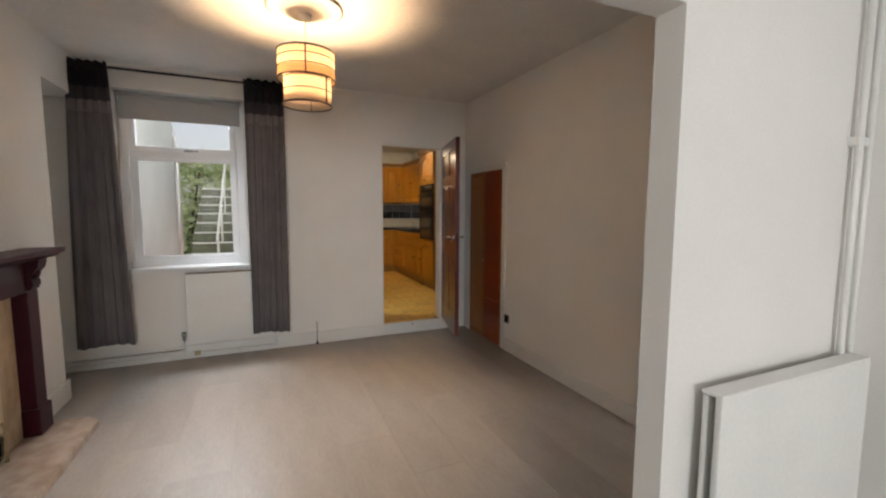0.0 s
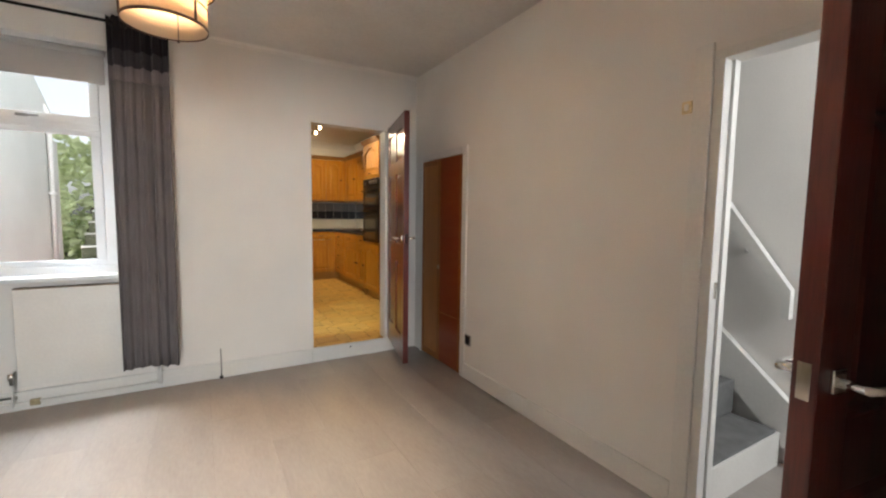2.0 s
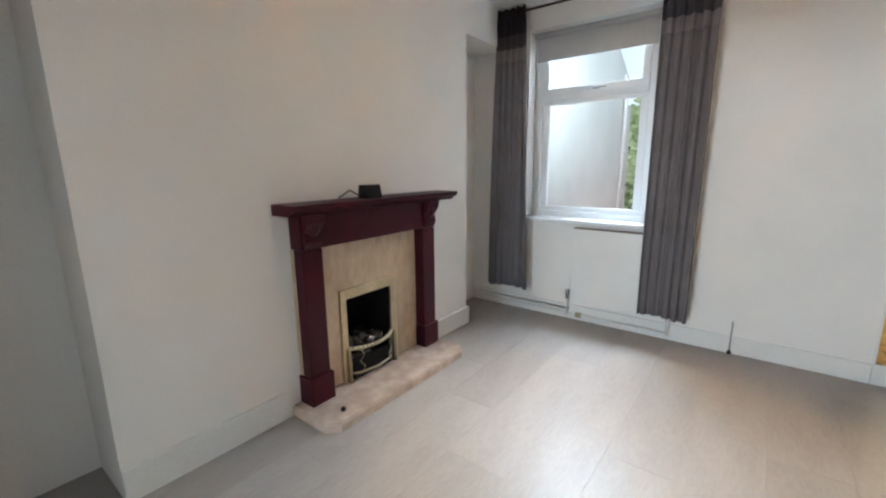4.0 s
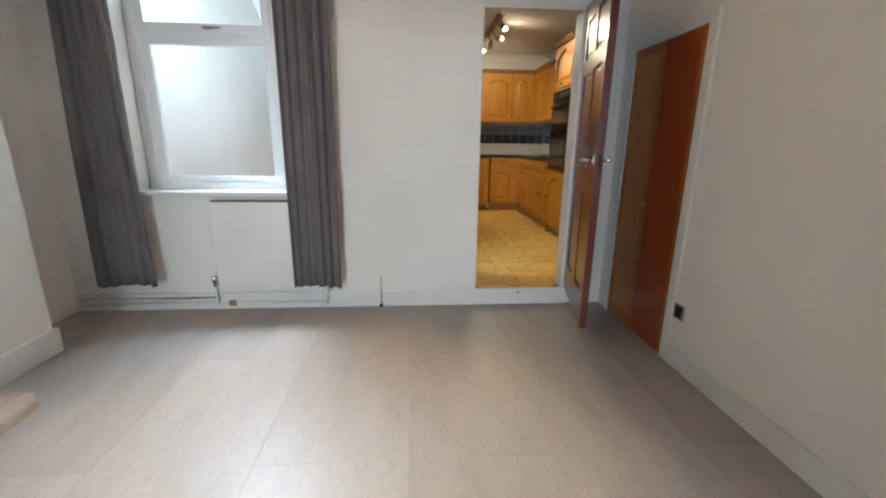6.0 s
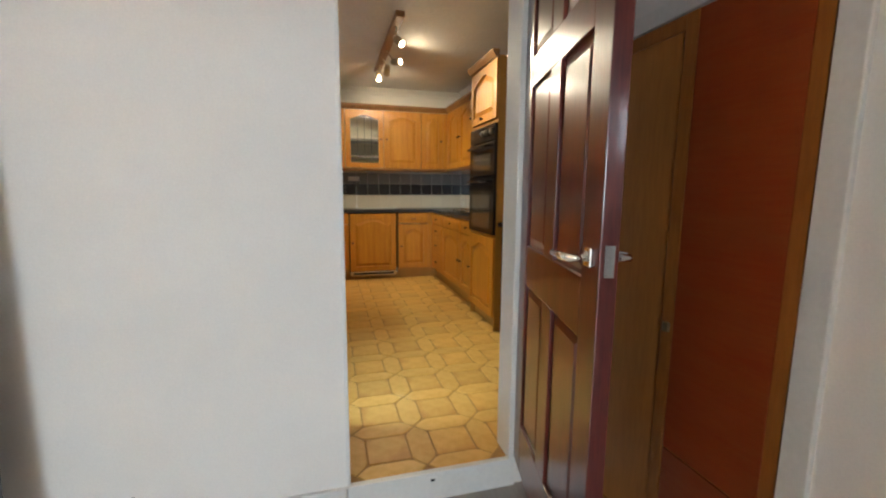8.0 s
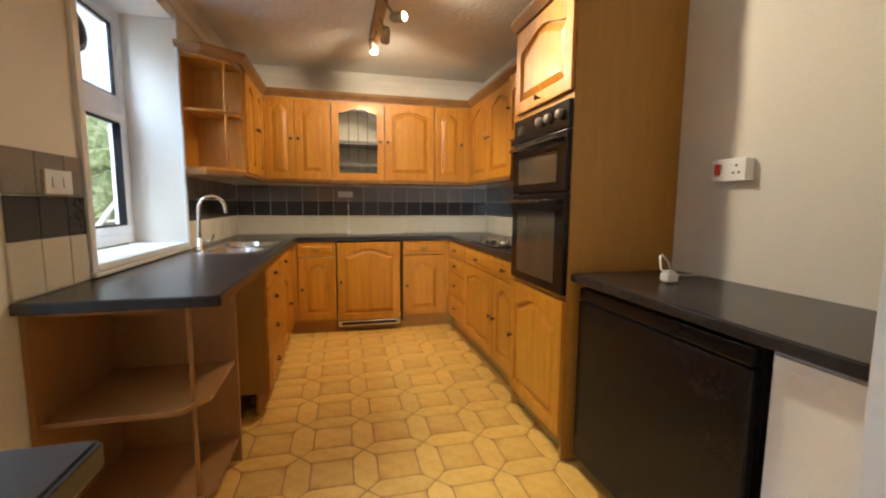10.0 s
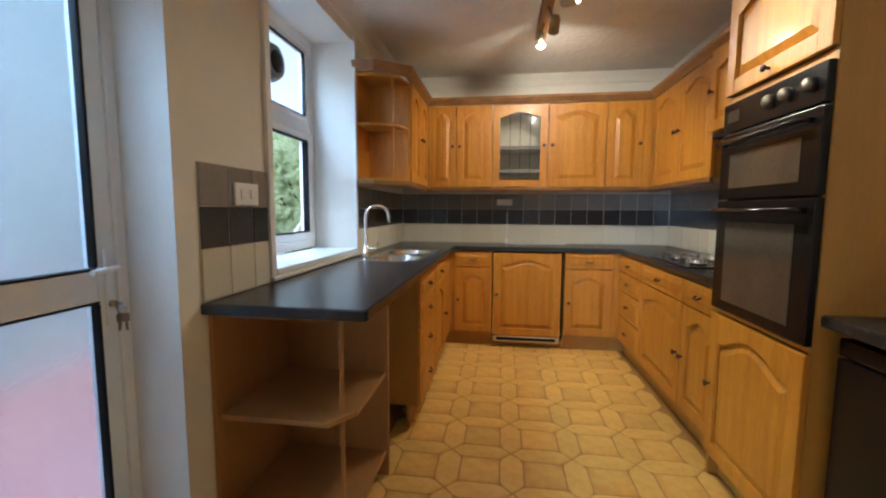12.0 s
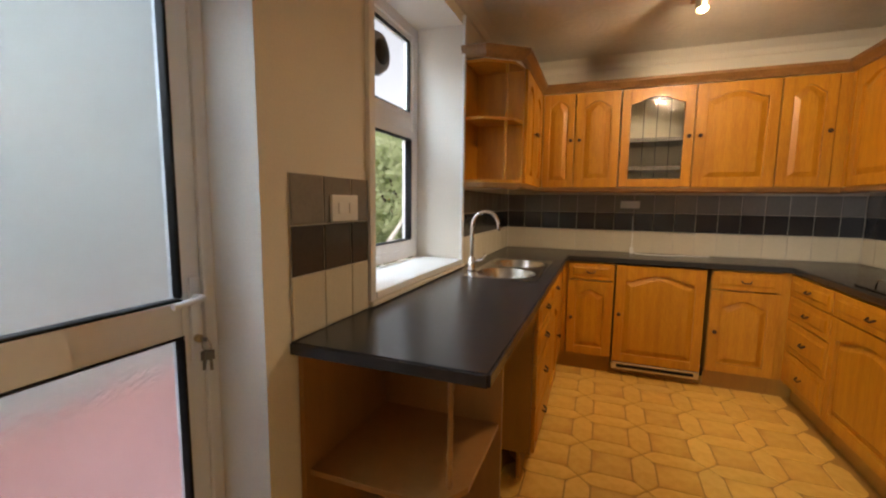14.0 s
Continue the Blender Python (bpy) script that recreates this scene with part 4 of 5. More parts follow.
BEAD = mesh_of("bead", bead, M_TRIM)
for k in range(15):
    t_ = -0.17 + 0.34 * k / 14
    piece("bead", BEAD, fire, (0.109 - 0.075 * (t_ / 0.19) ** 2, t_, 0.205))
for y, x in ((-0.12, 0.085), (0.12, 0.085)):
    part("fret_scroll", tube([(x, y, 0.045), (x + 0.012, y * 0.85, 0.08), (x + 0.004, y * 1.1, 0.12), (x + 0.012, y * 0.9, 0.16), (x, y, 0.20)], 0.006, 8), M_BRASS, fire, "scrolled brass upright")
part("ash_pan", boxbm(0.02, 0.065, -0.16, 0.16, 0.0, 0.12, 0.008), M_BLACK_M, fire)
for y in (-0.19, 0.19):
    part("fret_foot", lathe([(0.018, 0.0), (0.012, 0.03), (0.016, 0.10), (0.012, 0.20), (0.0, 0.22)], 10, pose(0.06, y, 0.0)), M_BRASS, fire)
hob_ = thing("hearth", pose(0, 0, 0), "pinkish marble hearth slab on the floor", "hearth")
part("slab", hearth, M_HEARTH, hob_)
part("control_knob", lathe([(0.012, 0.0), (0.014, 0.012), (0.008, 0.02), (0.0, 0.022)], 12, pose(-0.74, 2.80, 0.052)), M_BLACK_M, hob_, "small black knob")
bx = thing("router_box", pose(-0.885, 3.19, 1.152), "small black plastic box with cable on the mantel", "box")
part("case", prism([(-0.045, 0.0), (0.045, 0.0), (0.03, 0.075), (-0.035, 0.075)], -0.05, 0.055, "y"), M_BLACK, bx)
part("cable", tube([(-0.02, -0.07, 0.02), (-0.03, -0.12, 0.05), (-0.05, -0.16, 0.02), (-0.09, -0.15, 0.006)], 0.004, 6), M_BLACK_M, bx)

# pendant lamp and ceiling rose
rose = lathe([(0.0, 0.0), (0.27, 0.0), (0.275, -0.012), (0.24, -0.022), (0.225, -0.012), (0.19, -0.018), (0.165, -0.03), (0.10, -0.032), (0.08, -0.022), (0.05, -0.04), (0.0, -0.042)], 40, pose(0.638, 3.31, CEIL) @ Matrix.Diagonal((0.82, 0.82, 1, 1)))
single("ceiling_rose", rose, M_WALL, "round white plaster ceiling rose", "ceiling rose")
pl = thing("pendant_lamp", pose(0.638, 3.31, CEIL - 0.042), "two-tier amber drum pendant lamp with dark wire bands", "lamp")
part("cord", tube([(0, 0, 0), (0, 0, -0.21)], 0.004, 8), M_PLASTIC, pl)
part("ceiling_cup", lathe([(0.0, 0.0), (0.04, 0.0), (0.035, -0.03), (0.0, -0.035)], 16), M_PLASTIC, pl)
part("bulb_holder", lathe([(0.0, -0.20), (0.02, -0.20), (0.027, -0.215), (0.027, -0.25), (0.034, -0.254), (0.034, -0.264), (0.0, -0.268)], 14), M_PLASTIC, pl)
part("bulb", lathe([(0.0, -0.268), (0.009, -0.27), (0.010, -0.30), (0.0105, -0.32), (0.008, -0.336), (0.0, -0.342)], 16), M_BULB, pl)
for r, z0, z1 in ((0.168, -0.225, -0.385), (0.143, -0.33, -0.535)):
    shade = bmesh.new()
    n = 48
    ring = [[shade.verts.new((rr * math.cos(2 * math.pi * i / n), rr * math.sin(2 * math.pi * i / n), z)) for i in range(n)] for rr, z in ((r, z0), (r, z1), (r - 0.002, z1), (r - 0.002, z0))]
    for a, b in ((0, 1), (1, 2), (2, 3), (3, 0)):
        for i in range(n):
            f = shade.faces.new((ring[a][i], ring[b][i], ring[b][(i + 1) % n], ring[a][(i + 1) % n]))
            f.smooth = True
    tier = part("shade", shade, M_SHADE, pl, "amber fabric drum")
    for k, z in enumerate((z0, z0 + (z1 - z0) * 0.28, z0 + (z1 - z0) * 0.62, z1)):
        th = 0.0055 if k in (0, 3) else 0.0025
        part("band", lathe([(r + 0.001, z - th), (r + 0.004, z - th), (r + 0.004, z + th), (r + 0.001, z + th), (r + 0.001, z - th)], 48, None, False), M_SHADE_WIRE, tier, "dark wire band")
    for k in range(3):
        a = 2 * math.pi * k / 3 + (0.4 if r > 0.15 else 1.3)
        c, s = math.cos(a) * (r + 0.002), math.sin(a) * (r + 0.002)
        part("upright", tube([(c, s, z0), (c, s, z1)], 0.005, 6), M_SHADE_WIRE, tier, "dark upright strip")

# ---- kitchen units ----


def arch(x0, x1, z0, z1, rise, n=14):
    """An outline with a cathedral arch along its top edge."""
    top = [(x1 + (x0 - x1) * i / n, z1 - rise + rise * (0.5 - 0.5 * math.cos(2 * math.pi * i / n)) ** 0.8) for i in range(n + 1)]
    return [(x0, z0), (x1, z0)] + top


def unit_door(parent, x0, x1, z0, z1, rise=0.045, glazed=False, flap=False, knob="r", mat=None, y=0.0):
    """A framed oak door with an arched fielded panel, facing -y."""
    mat = mat or M_OAK
    st = min(0.062, (x1 - x0) * 0.2)
    g = 0.009
    inner = arch(x0 + st, x1 - st, z0 + st, z1 - st, rise)
    if glazed:
        d = part("door", boxbm(x0 + st - 0.004, x1 - st + 0.004, y - 0.012, y - 0.008, z0 + st - 0.004, z1 - st), M_CABGLASS, parent, "leaded glass pane")
        d.visible_shadow = False
        for k in range(1, 4):
            xx = x0 + st + (x1 - x0 - 2 * st) * k / 4
            part("lead", boxbm(xx - 0.0022, xx + 0.0022, y - 0.0145, y - 0.0125, z0 + st, z1 - st - 0.02), M_IRON, d)
    else:
        a_ = arch(x0 + st - 0.003, x1 - st + 0.003, z0 + st - 0.003, z1 - st + 0.003, rise)
        b_ = arch(x0 + st + g, x1 - st - g, z0 + st + g, z1 - st - g, rise)
        c_ = arch(x0 + st + 0.04, x1 - st - 0.04, z0 + st + 0.04, z1 - st - 0.04, rise)
        pb = bmesh.new()
        rings = [[pb.verts.new((px, yy, pz)) for px, pz in o] for o, yy in ((a_, y - 0.003), (b_, y - 0.003), (c_, y - 0.017))]
        for u, v in zip(rings, rings[1:]):
            for i in range(len(u)):
                j = (i + 1) % len(u)
                pb.faces.new((u[i], u[j], v[j], v[i]))
        pb.faces.new(rings[2])
        bmesh.ops.recalc_face_normals(pb, faces=pb.faces)
        d = part("door", pb, mat, parent)
    part("stile", boxbm(x0, x0 + st, y - 0.02, y, z0, z1, 0.003), mat, d)
    part("stile", boxbm(x1 - st, x1, y - 0.02, y, z0, z1, 0.003), mat, d)
    part("rail", boxbm(x0 + st, x1 - st, y - 0.0195, y - 0.0005, z0, z0 + st, 0.003), mat, d)
    part("arched_rail", prism([(x0 + st, z1 - 0.001), (x1 - st, z1 - 0.001)] + inner[2:], y - 0.0195, y - 0.0005, "y"), mat, d)
    kx = {"r": x1 - st * 0.5, "l": x0 + st * 0.5, "m": (x0 + x1) / 2}[knob]
    kz = z0 + st * 0.5 if flap else (z0 + z1) / 2
    part("knob", lathe([(0.0, 0.0), (0.006, 0.0), (0.006, 0.014), (0.014, 0.02), (0.014, 0.028), (0.0, 0.032)], 12, pose(kx, y - 0.018, kz, 90, 0, 0)), M_SHADE_WIRE, d, "dark bronze knob")
    return d


def unit_drawer(parent, x0, x1, z0, z1, y=0.0):
    """A drawer front with a fielded middle, facing -y."""
    bm = boxbm(x0, x1, y - 0.02, y, z0, z1, 0.004)
    rim = min(0.03, (z1 - z0) * 0.22)
    raised(bm, x0 + rim, x1 - rim, z0 + rim, z1 - rim, y - 0.0195, 0.006, 0.014)
    d = part("drawer_front", bm, M_OAK, parent)
    part("pull", tube([((x0 + x1) / 2 - 0.028, y - 0.024, (z0 + z1) / 2 + 0.004), ((x0 + x1) / 2 - 0.02, y - 0.042, (z0 + z1) / 2 - 0.008), ((x0 + x1) / 2 + 0.02, y - 0.042, (z0 + z1) / 2 - 0.008), ((x0 + x1) / 2 + 0.028, y - 0.024, (z0 + z1) / 2 + 0.004)], 0.005, 8), M_SHADE_WIRE, d, "dark bronze drop pull")
    return d


def base_unit(m, w, fronts, label, depth=0.50):
    """A floor cabinet: plinth, carcass and fronts; the floor at z = 0, the front at y = 0."""
    u = thing("base_cabinet", m, label, "cabinet", "kitchen base cabinets")
    part("plinth", boxbm(0.0, w, 0.045, 0.06, 0.0, 0.13), M_CARCASS, u, "brown plinth board")
    for x in (0.0, w - 0.016):
        part("side_panel", boxbm(x, x + 0.016, 0, depth, 0.13, 0.862), M_CARCASS, u)
    part("bottom_panel", boxbm(0.016, w - 0.016, 0.001, depth, 0.13, 0.146), M_CARCASS, u)
    part("back_panel", boxbm(0.016, w - 0.016, depth - 0.01, depth, 0.146, 0.862), M_CARCASS, u)
    part("top_bar", boxbm(0.016, w - 0.016, 0.001, 0.08, 0.846, 0.862), M_CARCASS, u)
    for f in fronts:
        if f[0] == "drawer":
            unit_drawer(u, 0.004, w - 0.004, f[1], f[2], -0.001)
        else:
            unit_door(u, 0.004, w - 0.004, f[1], f[2], knob=f[3], rise=min(0.05, w * 0.13), y=-0.001)
    return u


DD = [("drawer", 0.725, 0.855), ("door", 0.138, 0.718, "l")]
DDR = [("drawer", 0.725, 0.855), ("door", 0.138, 0.718, "r")]
DRW = [("drawer", 0.725, 0.855), ("drawer", 0.57, 0.718), ("drawer", 0.36, 0.563), ("drawer", 0.138, 0.353)]
# left run, facing +x
LX = 1.36
base_unit(pose(LX, 7.284, KF, 0, 0, 90), 0.50, DRW, "honey oak kitchen drawer unit beside the gap")
base_unit(pose(LX, 7.79, KF, 0, 0, 90), 0.46, DDR, "honey oak base cabinet with drawer under the sink")
single("corner_filler", merge(boxbm(LX - 0.018, LX, 8.255, 8.765, KF + 0.13, KF + 0.862), boxbm(LX, 1.398, 8.772, 8.79, KF + 0.13, KF + 0.862)), M_OAK, "honey oak filler panel in the cabinet corner", "filler panel")
# back run, facing -y
BY, RX = 8.768, 2.828
base_unit(pose(1.40, BY, KF), 0.335, DD, "narrow honey oak base cabinet with arched door")
base_unit(pose(2.36, BY, KF), 0.40, DD, "honey oak base cabinet with drawer and arched door")
single("end_filler", boxbm(2.762, 2.846, BY + 0.002, BY + 0.02, KF + 0.13, KF + 0.862), M_OAK, "honey oak filler strip beside the base cabinets", "filler panel")
for x0, x1, y0, y1, top_h in ((LX - 0.06, LX - 0.045, 8.25, BY + 0.044, 0.13), (LX - 0.06, 1.40, BY + 0.045, BY + 0.06, 0.13), (1.735, 2.36, BY + 0.062, BY + 0.075, 0.06), (2.76, RX + 0.06, BY + 0.045, BY + 0.06, 0.13)):
    single("plinth", boxbm(x0, x1, y0, y1, KF, KF + top_h), M_CARCASS, "brown plinth board under the base cabinets", "plinth")
dw = thing("dishwasher", pose(1.742, BY, KF), "built-in dishwasher behind an arched oak door", "dishwasher")
part("body", boxbm(0.005, 0.585, 0.02, 0.42, 0.05, 0.855), M_BLACK_M, dw)
unit_door(dw, 0.004, 0.588, 0.115, 0.855, rise=0.06, knob="l", y=0.002)
part("kick_plate", boxbm(0.004, 0.588, -0.016, 0.012, 0.055, 0.11, 0.004), M_STEEL, dw, "pale metal kick strip")
part("kick_slot", boxbm(0.04, 0.552, -0.0185, -0.0165, 0.072, 0.094), M_BLACK_M, dw)
# right run, facing -x
base_unit(pose(RX, 8.76, KF, 0, 0, -90), 0.54, DRW, "honey oak kitchen drawer unit near the hob")
base_unit(pose(RX, 8.215, KF, 0, 0, -90), 0.70, DDR, "wide honey oak base cabinet below the hob")
base_unit(pose(RX, 7.51, KF, 0, 0, -90), 0.385, DD, "narrow honey oak base cabinet beside the oven")

# tall oven housing
tall = thing("oven_housing", pose(2.79, 7.117, KF, 0, 0, -90), "tall oak cabinet housing a double oven", "cabinet")
part("side_panel", boxbm(0.582, 0.60, -0.002, 0.559, 0.0, 2.16), M_CARCASS, tall, "plain brown side panel")
part("side_panel", boxbm(0.0, 0.018, 0, 0.559, 0.0, 2.16), M_CARCASS, tall, "plain brown side panel")
part("shelf", boxbm(0.018, 0.582, 0.0, 0.55, 0.775, 0.792), M_OAK, tall)
part("shelf", boxbm(0.018, 0.582, 0.0, 0.55, 1.68, 1.71), M_OAK, tall)
part("plinth", boxbm(0.018, 0.582, 0.045, 0.06, 0.0, 0.11), M_CARCASS, tall)
part("top_panel", boxbm(0.0, 0.60, 0.0, 0.559, 2.16, 2.176), M_CARCASS, tall)
unit_door(tall, 0.004, 0.596, 0.115, 0.77, rise=0.07, knob="l", y=-0.002)
unit_door(tall, 0.004, 0.596, 1.715, 2.155, rise=0.06, flap=True, knob="m", y=-0.002)
part("cornice", prism([(-0.005, 2.16), (-0.035, 2.16), (-0.06, 2.20), (-0.06, 2.215), (-0.005, 2.215)], -0.0, 0.60, "x"), M_OAK_DARK, tall, "dark oak cornice")
ov = thing("double_oven", pose(2.788, 7.117, KF, 0, 0, -90), "black built-in double oven with three knobs", "oven")
part("body", boxbm(0.025, 0.575, 0.005, 0.5, 0.795, 1.675), M_BLACK_M, ov)
pan = part("control_panel", boxbm(0.006, 0.594, -0.022, 0.004, 1.555, 1.678, 0.004), M_BLACK, ov)
for kx in (0.33, 0.42, 0.53):
    part("knob", lathe([(0.024, 0.0), (0.022, 0.018), (0.018, 0.024), (0.0, 0.025)], 18, pose(kx, -0.022, 1.62, 90, 0, 0)), M_KNOB, pan, "dull metal knob")
part("clock", boxbm(0.05, 0.13, -0.0245, -0.0225, 1.595, 1.64), M_OVENGLASS, pan)
for z0, z1 in ((1.275, 1.548), (0.797, 1.268)):
    d = part("oven_door", boxbm(0.006, 0.594, -0.024, 0.004, z0, z1, 0.005), M_BLACK, ov)
    part("oven_glass", boxbm(0.09, 0.51, -0.0265, -0.0245, z0 + 0.045, z1 - 0.085), M_OVENGLASS, d, "smoked glass")
    part("door_handle", tube([(0.05, -0.024, z1 - 0.04), (0.05, -0.06, z1 - 0.04), (0.55, -0.06, z1 - 0.04), (0.55, -0.024, z1 - 0.04)], 0.010), M_BLACK, d)

# worktop, with an opening for the sink
T0, T1 = KF + 0.867, KF + 0.905
top = bmesh.new()
for loop in ([(KL + 0.002, 6.345), (1.39, 6.345), (1.39, 8.743), (2.807, 8.743), (2.807, 7.119), (KR - 0.002, 7.119), (KR - 0.002, KB - 0.002), (KL + 0.002, KB - 0.002)], [(0.945, 7.53), (1.315, 7.53), (1.315, 8.33), (0.945, 8.33)]):
    vs = [top.verts.new((x, y, T0)) for x, y in loop]
    for k in range(len(vs)):
        top.edges.new((vs[k], vs[(k + 1) % len(vs)]))
bmesh.ops.triangle_fill(top, use_beauty=True, edges=top.edges)
up = bmesh.ops.extrude_face_region(top, geom=list(top.faces))
bmesh.ops.translate(top, vec=(0, 0, T1 - T0), verts=[v for v in up["geom"] if isinstance(v, bmesh.types.BMVert)])
bmesh.ops.recalc_face_normals(top, faces=top.faces)
wt = single("worktop", top, M_TOP, "charcoal laminate worktop round three kitchen walls", "worktop")
nose = boxbm(1.39, 1.398, 6.345, 8.735, T0 + 0.002, T1 - 0.003, 0.003)
box(nose, 1.398, 2.80, 8.735, 8.743, T0 + 0.002, T1 - 0.003, 0.003)
box(nose, 2.799, 2.807, 7.119, 8.735, T0 + 0.002, T1 - 0.003, 0.003)
box(nose, KL + 0.002, 1.39, 6.337, 6.345, T0 + 0.002, T1 - 0.003, 0.003)
part("front_edge", nose, M_TOP, wt)
sw_ = single("side_worktop", boxbm(2.808, KR - 0.002, KS + 0.002, 6.514, T0, T1), M_TOP, "charcoal worktop over the black fridge", "worktop")
part("front_edge", boxbm(2.80, 2.808, KS + 0.002, 6.514, T0 + 0.002, T1 - 0.003, 0.003), M_TOP, sw_)
dwt = thing("door_worktop", pose(0, 0, 0), "short charcoal worktop beside the back door", "worktop")
part("slab", boxbm(KL + 0.002, 1.477, KS + 0.002, 5.450, T0, T1), M_TOP, dwt)
part("front_edge", boxbm(KL + 0.002, 1.477, 5.450, 5.458, T0 + 0.001, T1 - 0.003, 0.003), M_TOP, dwt)
part("end_edge", boxbm(1.477, 1.485, KS + 0.002, 5.452, T0 + 0.001, T1 - 0.003, 0.003), M_TOP, dwt)
lo = thing("low_cabinet", pose(KL + 0.02, KS + 0.01, KF), "plain brown base cabinet beside the doorway", "cabinet")
part("body", boxbm(0.0, 0.63, 0.0, 0.34, 0.10, 0.865), M_CARCASS, lo)
part("plinth", boxbm(0.0, 0.63, 0.0, 0.30, 0.0, 0.10), M_CARCASS, lo)

# open shelf unit at the end of the left run
es = thing("open_shelf_unit", pose(KL, 6.37, KF), "open brown corner shelf unit under the worktop end", "shelf unit")
part("back_panel", boxbm(0.003, 0.50, 0.49, 0.508, 0.0, 0.866), M_SHELFBROWN, es)
part("side_panel", boxbm(0.003, 0.02, 0.0, 0.49, 0.0, 0.866), M_SHELFBROWN, es)
for z in (0.10, 0.475, 0.848):
    part("shelf", prism([(0.02, 0.02), (0.42, 0.02), (0.49, 0.12), (0.49, 0.49), (0.02, 0.49)], z, z + 0.018), M_SHELFBROWN, es)
part("base", boxbm(0.02, 0.44, 0.06, 0.49, 0.0, 0.10), M_SHELFBROWN, es)
SP = [(0.0, 0.0), (0.012, 0.0), (0.012, 0.05), (0.008, 0.065), (0.014, 0.085), (0.009, 0.11), (0.013, 0.16), (0.009, 0.21), (0.014, 0.235), (0.008, 0.255), (0.012, 0.27), (0.012, 0.32), (0.0, 0.32)]
for z, k in ((0.118, 1.115), (0.493, 1.109)):
    part("spindle", lathe([(r * 0.75, h * k) for r, h in SP], 12, pose(0.44, 0.10, z)), M_SHELFBROWN, es)

# wall cabinets
WZ0, WZ1 = 1.55, 2.262


def wall_unit(m, w, doors, label, depth=0.31, z0=WZ0, glazed=False):
    u = thing("wall_cabinet", m, label, "cabinet", "kitchen wall cabinets")
    # glazed units get the pale inside that imitates the glass reflection
    inside = M_REFLECT_PALE if glazed else M_CARCASS
    top_z = WZ1 - z0
    for x in (0.0, w - 0.016):
        part("side_panel", boxbm(x, x + 0.016, 0, depth, 0, top_z), inside, u)
    for z in (0.0, top_z - 0.016):
        part("end_panel", boxbm(0.016, w - 0.016, 0.0, depth, z, z + 0.016), inside, u)
    part("back_panel", boxbm(0.016, w - 0.016, depth - 0.01, depth, 0.016, top_z - 0.016), inside, u)
    if glazed:
        for z in (0.13, 0.335):
            part("shelf", boxbm(0.016, w - 0.016, 0.03, depth - 0.01, z, z + 0.03), M_SHELFGREY, u)
    for x0, x1, k in doors:
        unit_door(u, x0 + 0.002, x1 - 0.002, 0.004, WZ1 - z0 - 0.004, rise=0.05 if x1 - x0 > 0.2 else 0.02, knob=k, glazed=glazed, y=-0.001)
    return u


UY, UX0, UX1 = 8.84, 1.13, 3.047
wall_unit(pose(1.16, UY, WZ0), 0.555, [(0.0, 0.235, "r"), (0.24, 0.555, "l")], "honey oak wall cabinet with two arched doors", KB - UY - 0.002)
wall_unit(pose(1.72, UY, WZ0), 0.472, [(0.0, 0.472, "r")], "oak wall cabinet with a leaded glass door", KB - UY - 0.002, glazed=True)
wall_unit(pose(2.197, UY, WZ0), 0.478, [(0.0, 0.478, "l")], "honey oak wall cabinet with an arched door", KB - UY - 0.002)
wall_unit(pose(2.68, UY, WZ0), 0.365, [(0.0, 0.29, "r")], "narrow honey oak wall cabinet in the corner", KB - UY - 0.002)
wall_unit(pose(UX0, 8.13, WZ0, 0, 0, 90), 0.68, [(0.0, 0.34, "r"), (0.345, 0.66, "l")], "honey oak wall cabinet over the sink run", UX0 - KL - 0.002)
wall_unit(pose(UX1, 8.80, WZ0, 0, 0, -90), 0.52, [(0.04, 0.52, "r")], "honey oak wall cabinet on the side wall", KR - UX1 - 0.002)
wall_unit(pose(UX1, 8.275, WZ0, 0, 0, -90), 0.50, [(0.0, 0.50, "l")], "honey oak wall cabinet beside the hood", KR - UX1 - 0.002)
hood = wall_unit(pose(UX1 - 0.03, 7.77, 1.80, 0, 0, -90), 0.63, [(0.0, 0.63, "l")], "oak fronted cooker hood cabinet beside the oven", KR - UX1 + 0.028, z0=1.80)
part("hood_body", boxbm(0.01, 0.62, 0.0, 0.30, -0.035, -0.002, 0.004), M_BLACK_M, hood, "black extractor hood")
single("wall_filler", merge(boxbm(2.972, UX1 - 0.004, UY - 0.016, UY - 0.002, WZ0 + 0.004, WZ1 - 0.004), boxbm(UX1 - 0.016, UX1 - 0.002, UY - 0.055, UY - 0.018, WZ0 + 0.004, WZ1 - 0.004)), M_OAK, "honey oak corner filler between wall cabinets", "filler panel")
single("wall_filler", boxbm(UX0 + 0.004, 1.158, UY - 0.016, UY - 0.002, WZ0 + 0.004, WZ1 - 0.004), M_OAK, "honey oak corner filler between wall cabinets", "filler panel")
sh_ = thing("wall_shelf_unit", pose(KL, 7.86, WZ0), "open oak corner shelf unit on the wall", "shelf unit")
part("back_panel", boxbm(0.002, 0.018, 0.0, 0.265, 0, 0.71), M_OAK, sh_)
part("side_panel", boxbm(0.018, 0.315, 0.25, 0.268, 0, 0.71), M_OAK, sh_)
for z in (0.0, 0.37, 0.694):
    part("shelf", prism([(0.018, 0.0), (0.13, 0.0), (0.285, 0.11), (0.315, 0.25), (0.018, 0.25)], z, z + 0.016), M_OAK, sh_)
for z in (0.016, 0.386):
    part("spindle", lathe([(r * 0.8, h * (0.354 if z < 0.1 else 0.308) / 0.32) for r, h in SP], 12, pose(0.24, 0.095, z)), M_OAK, sh_)
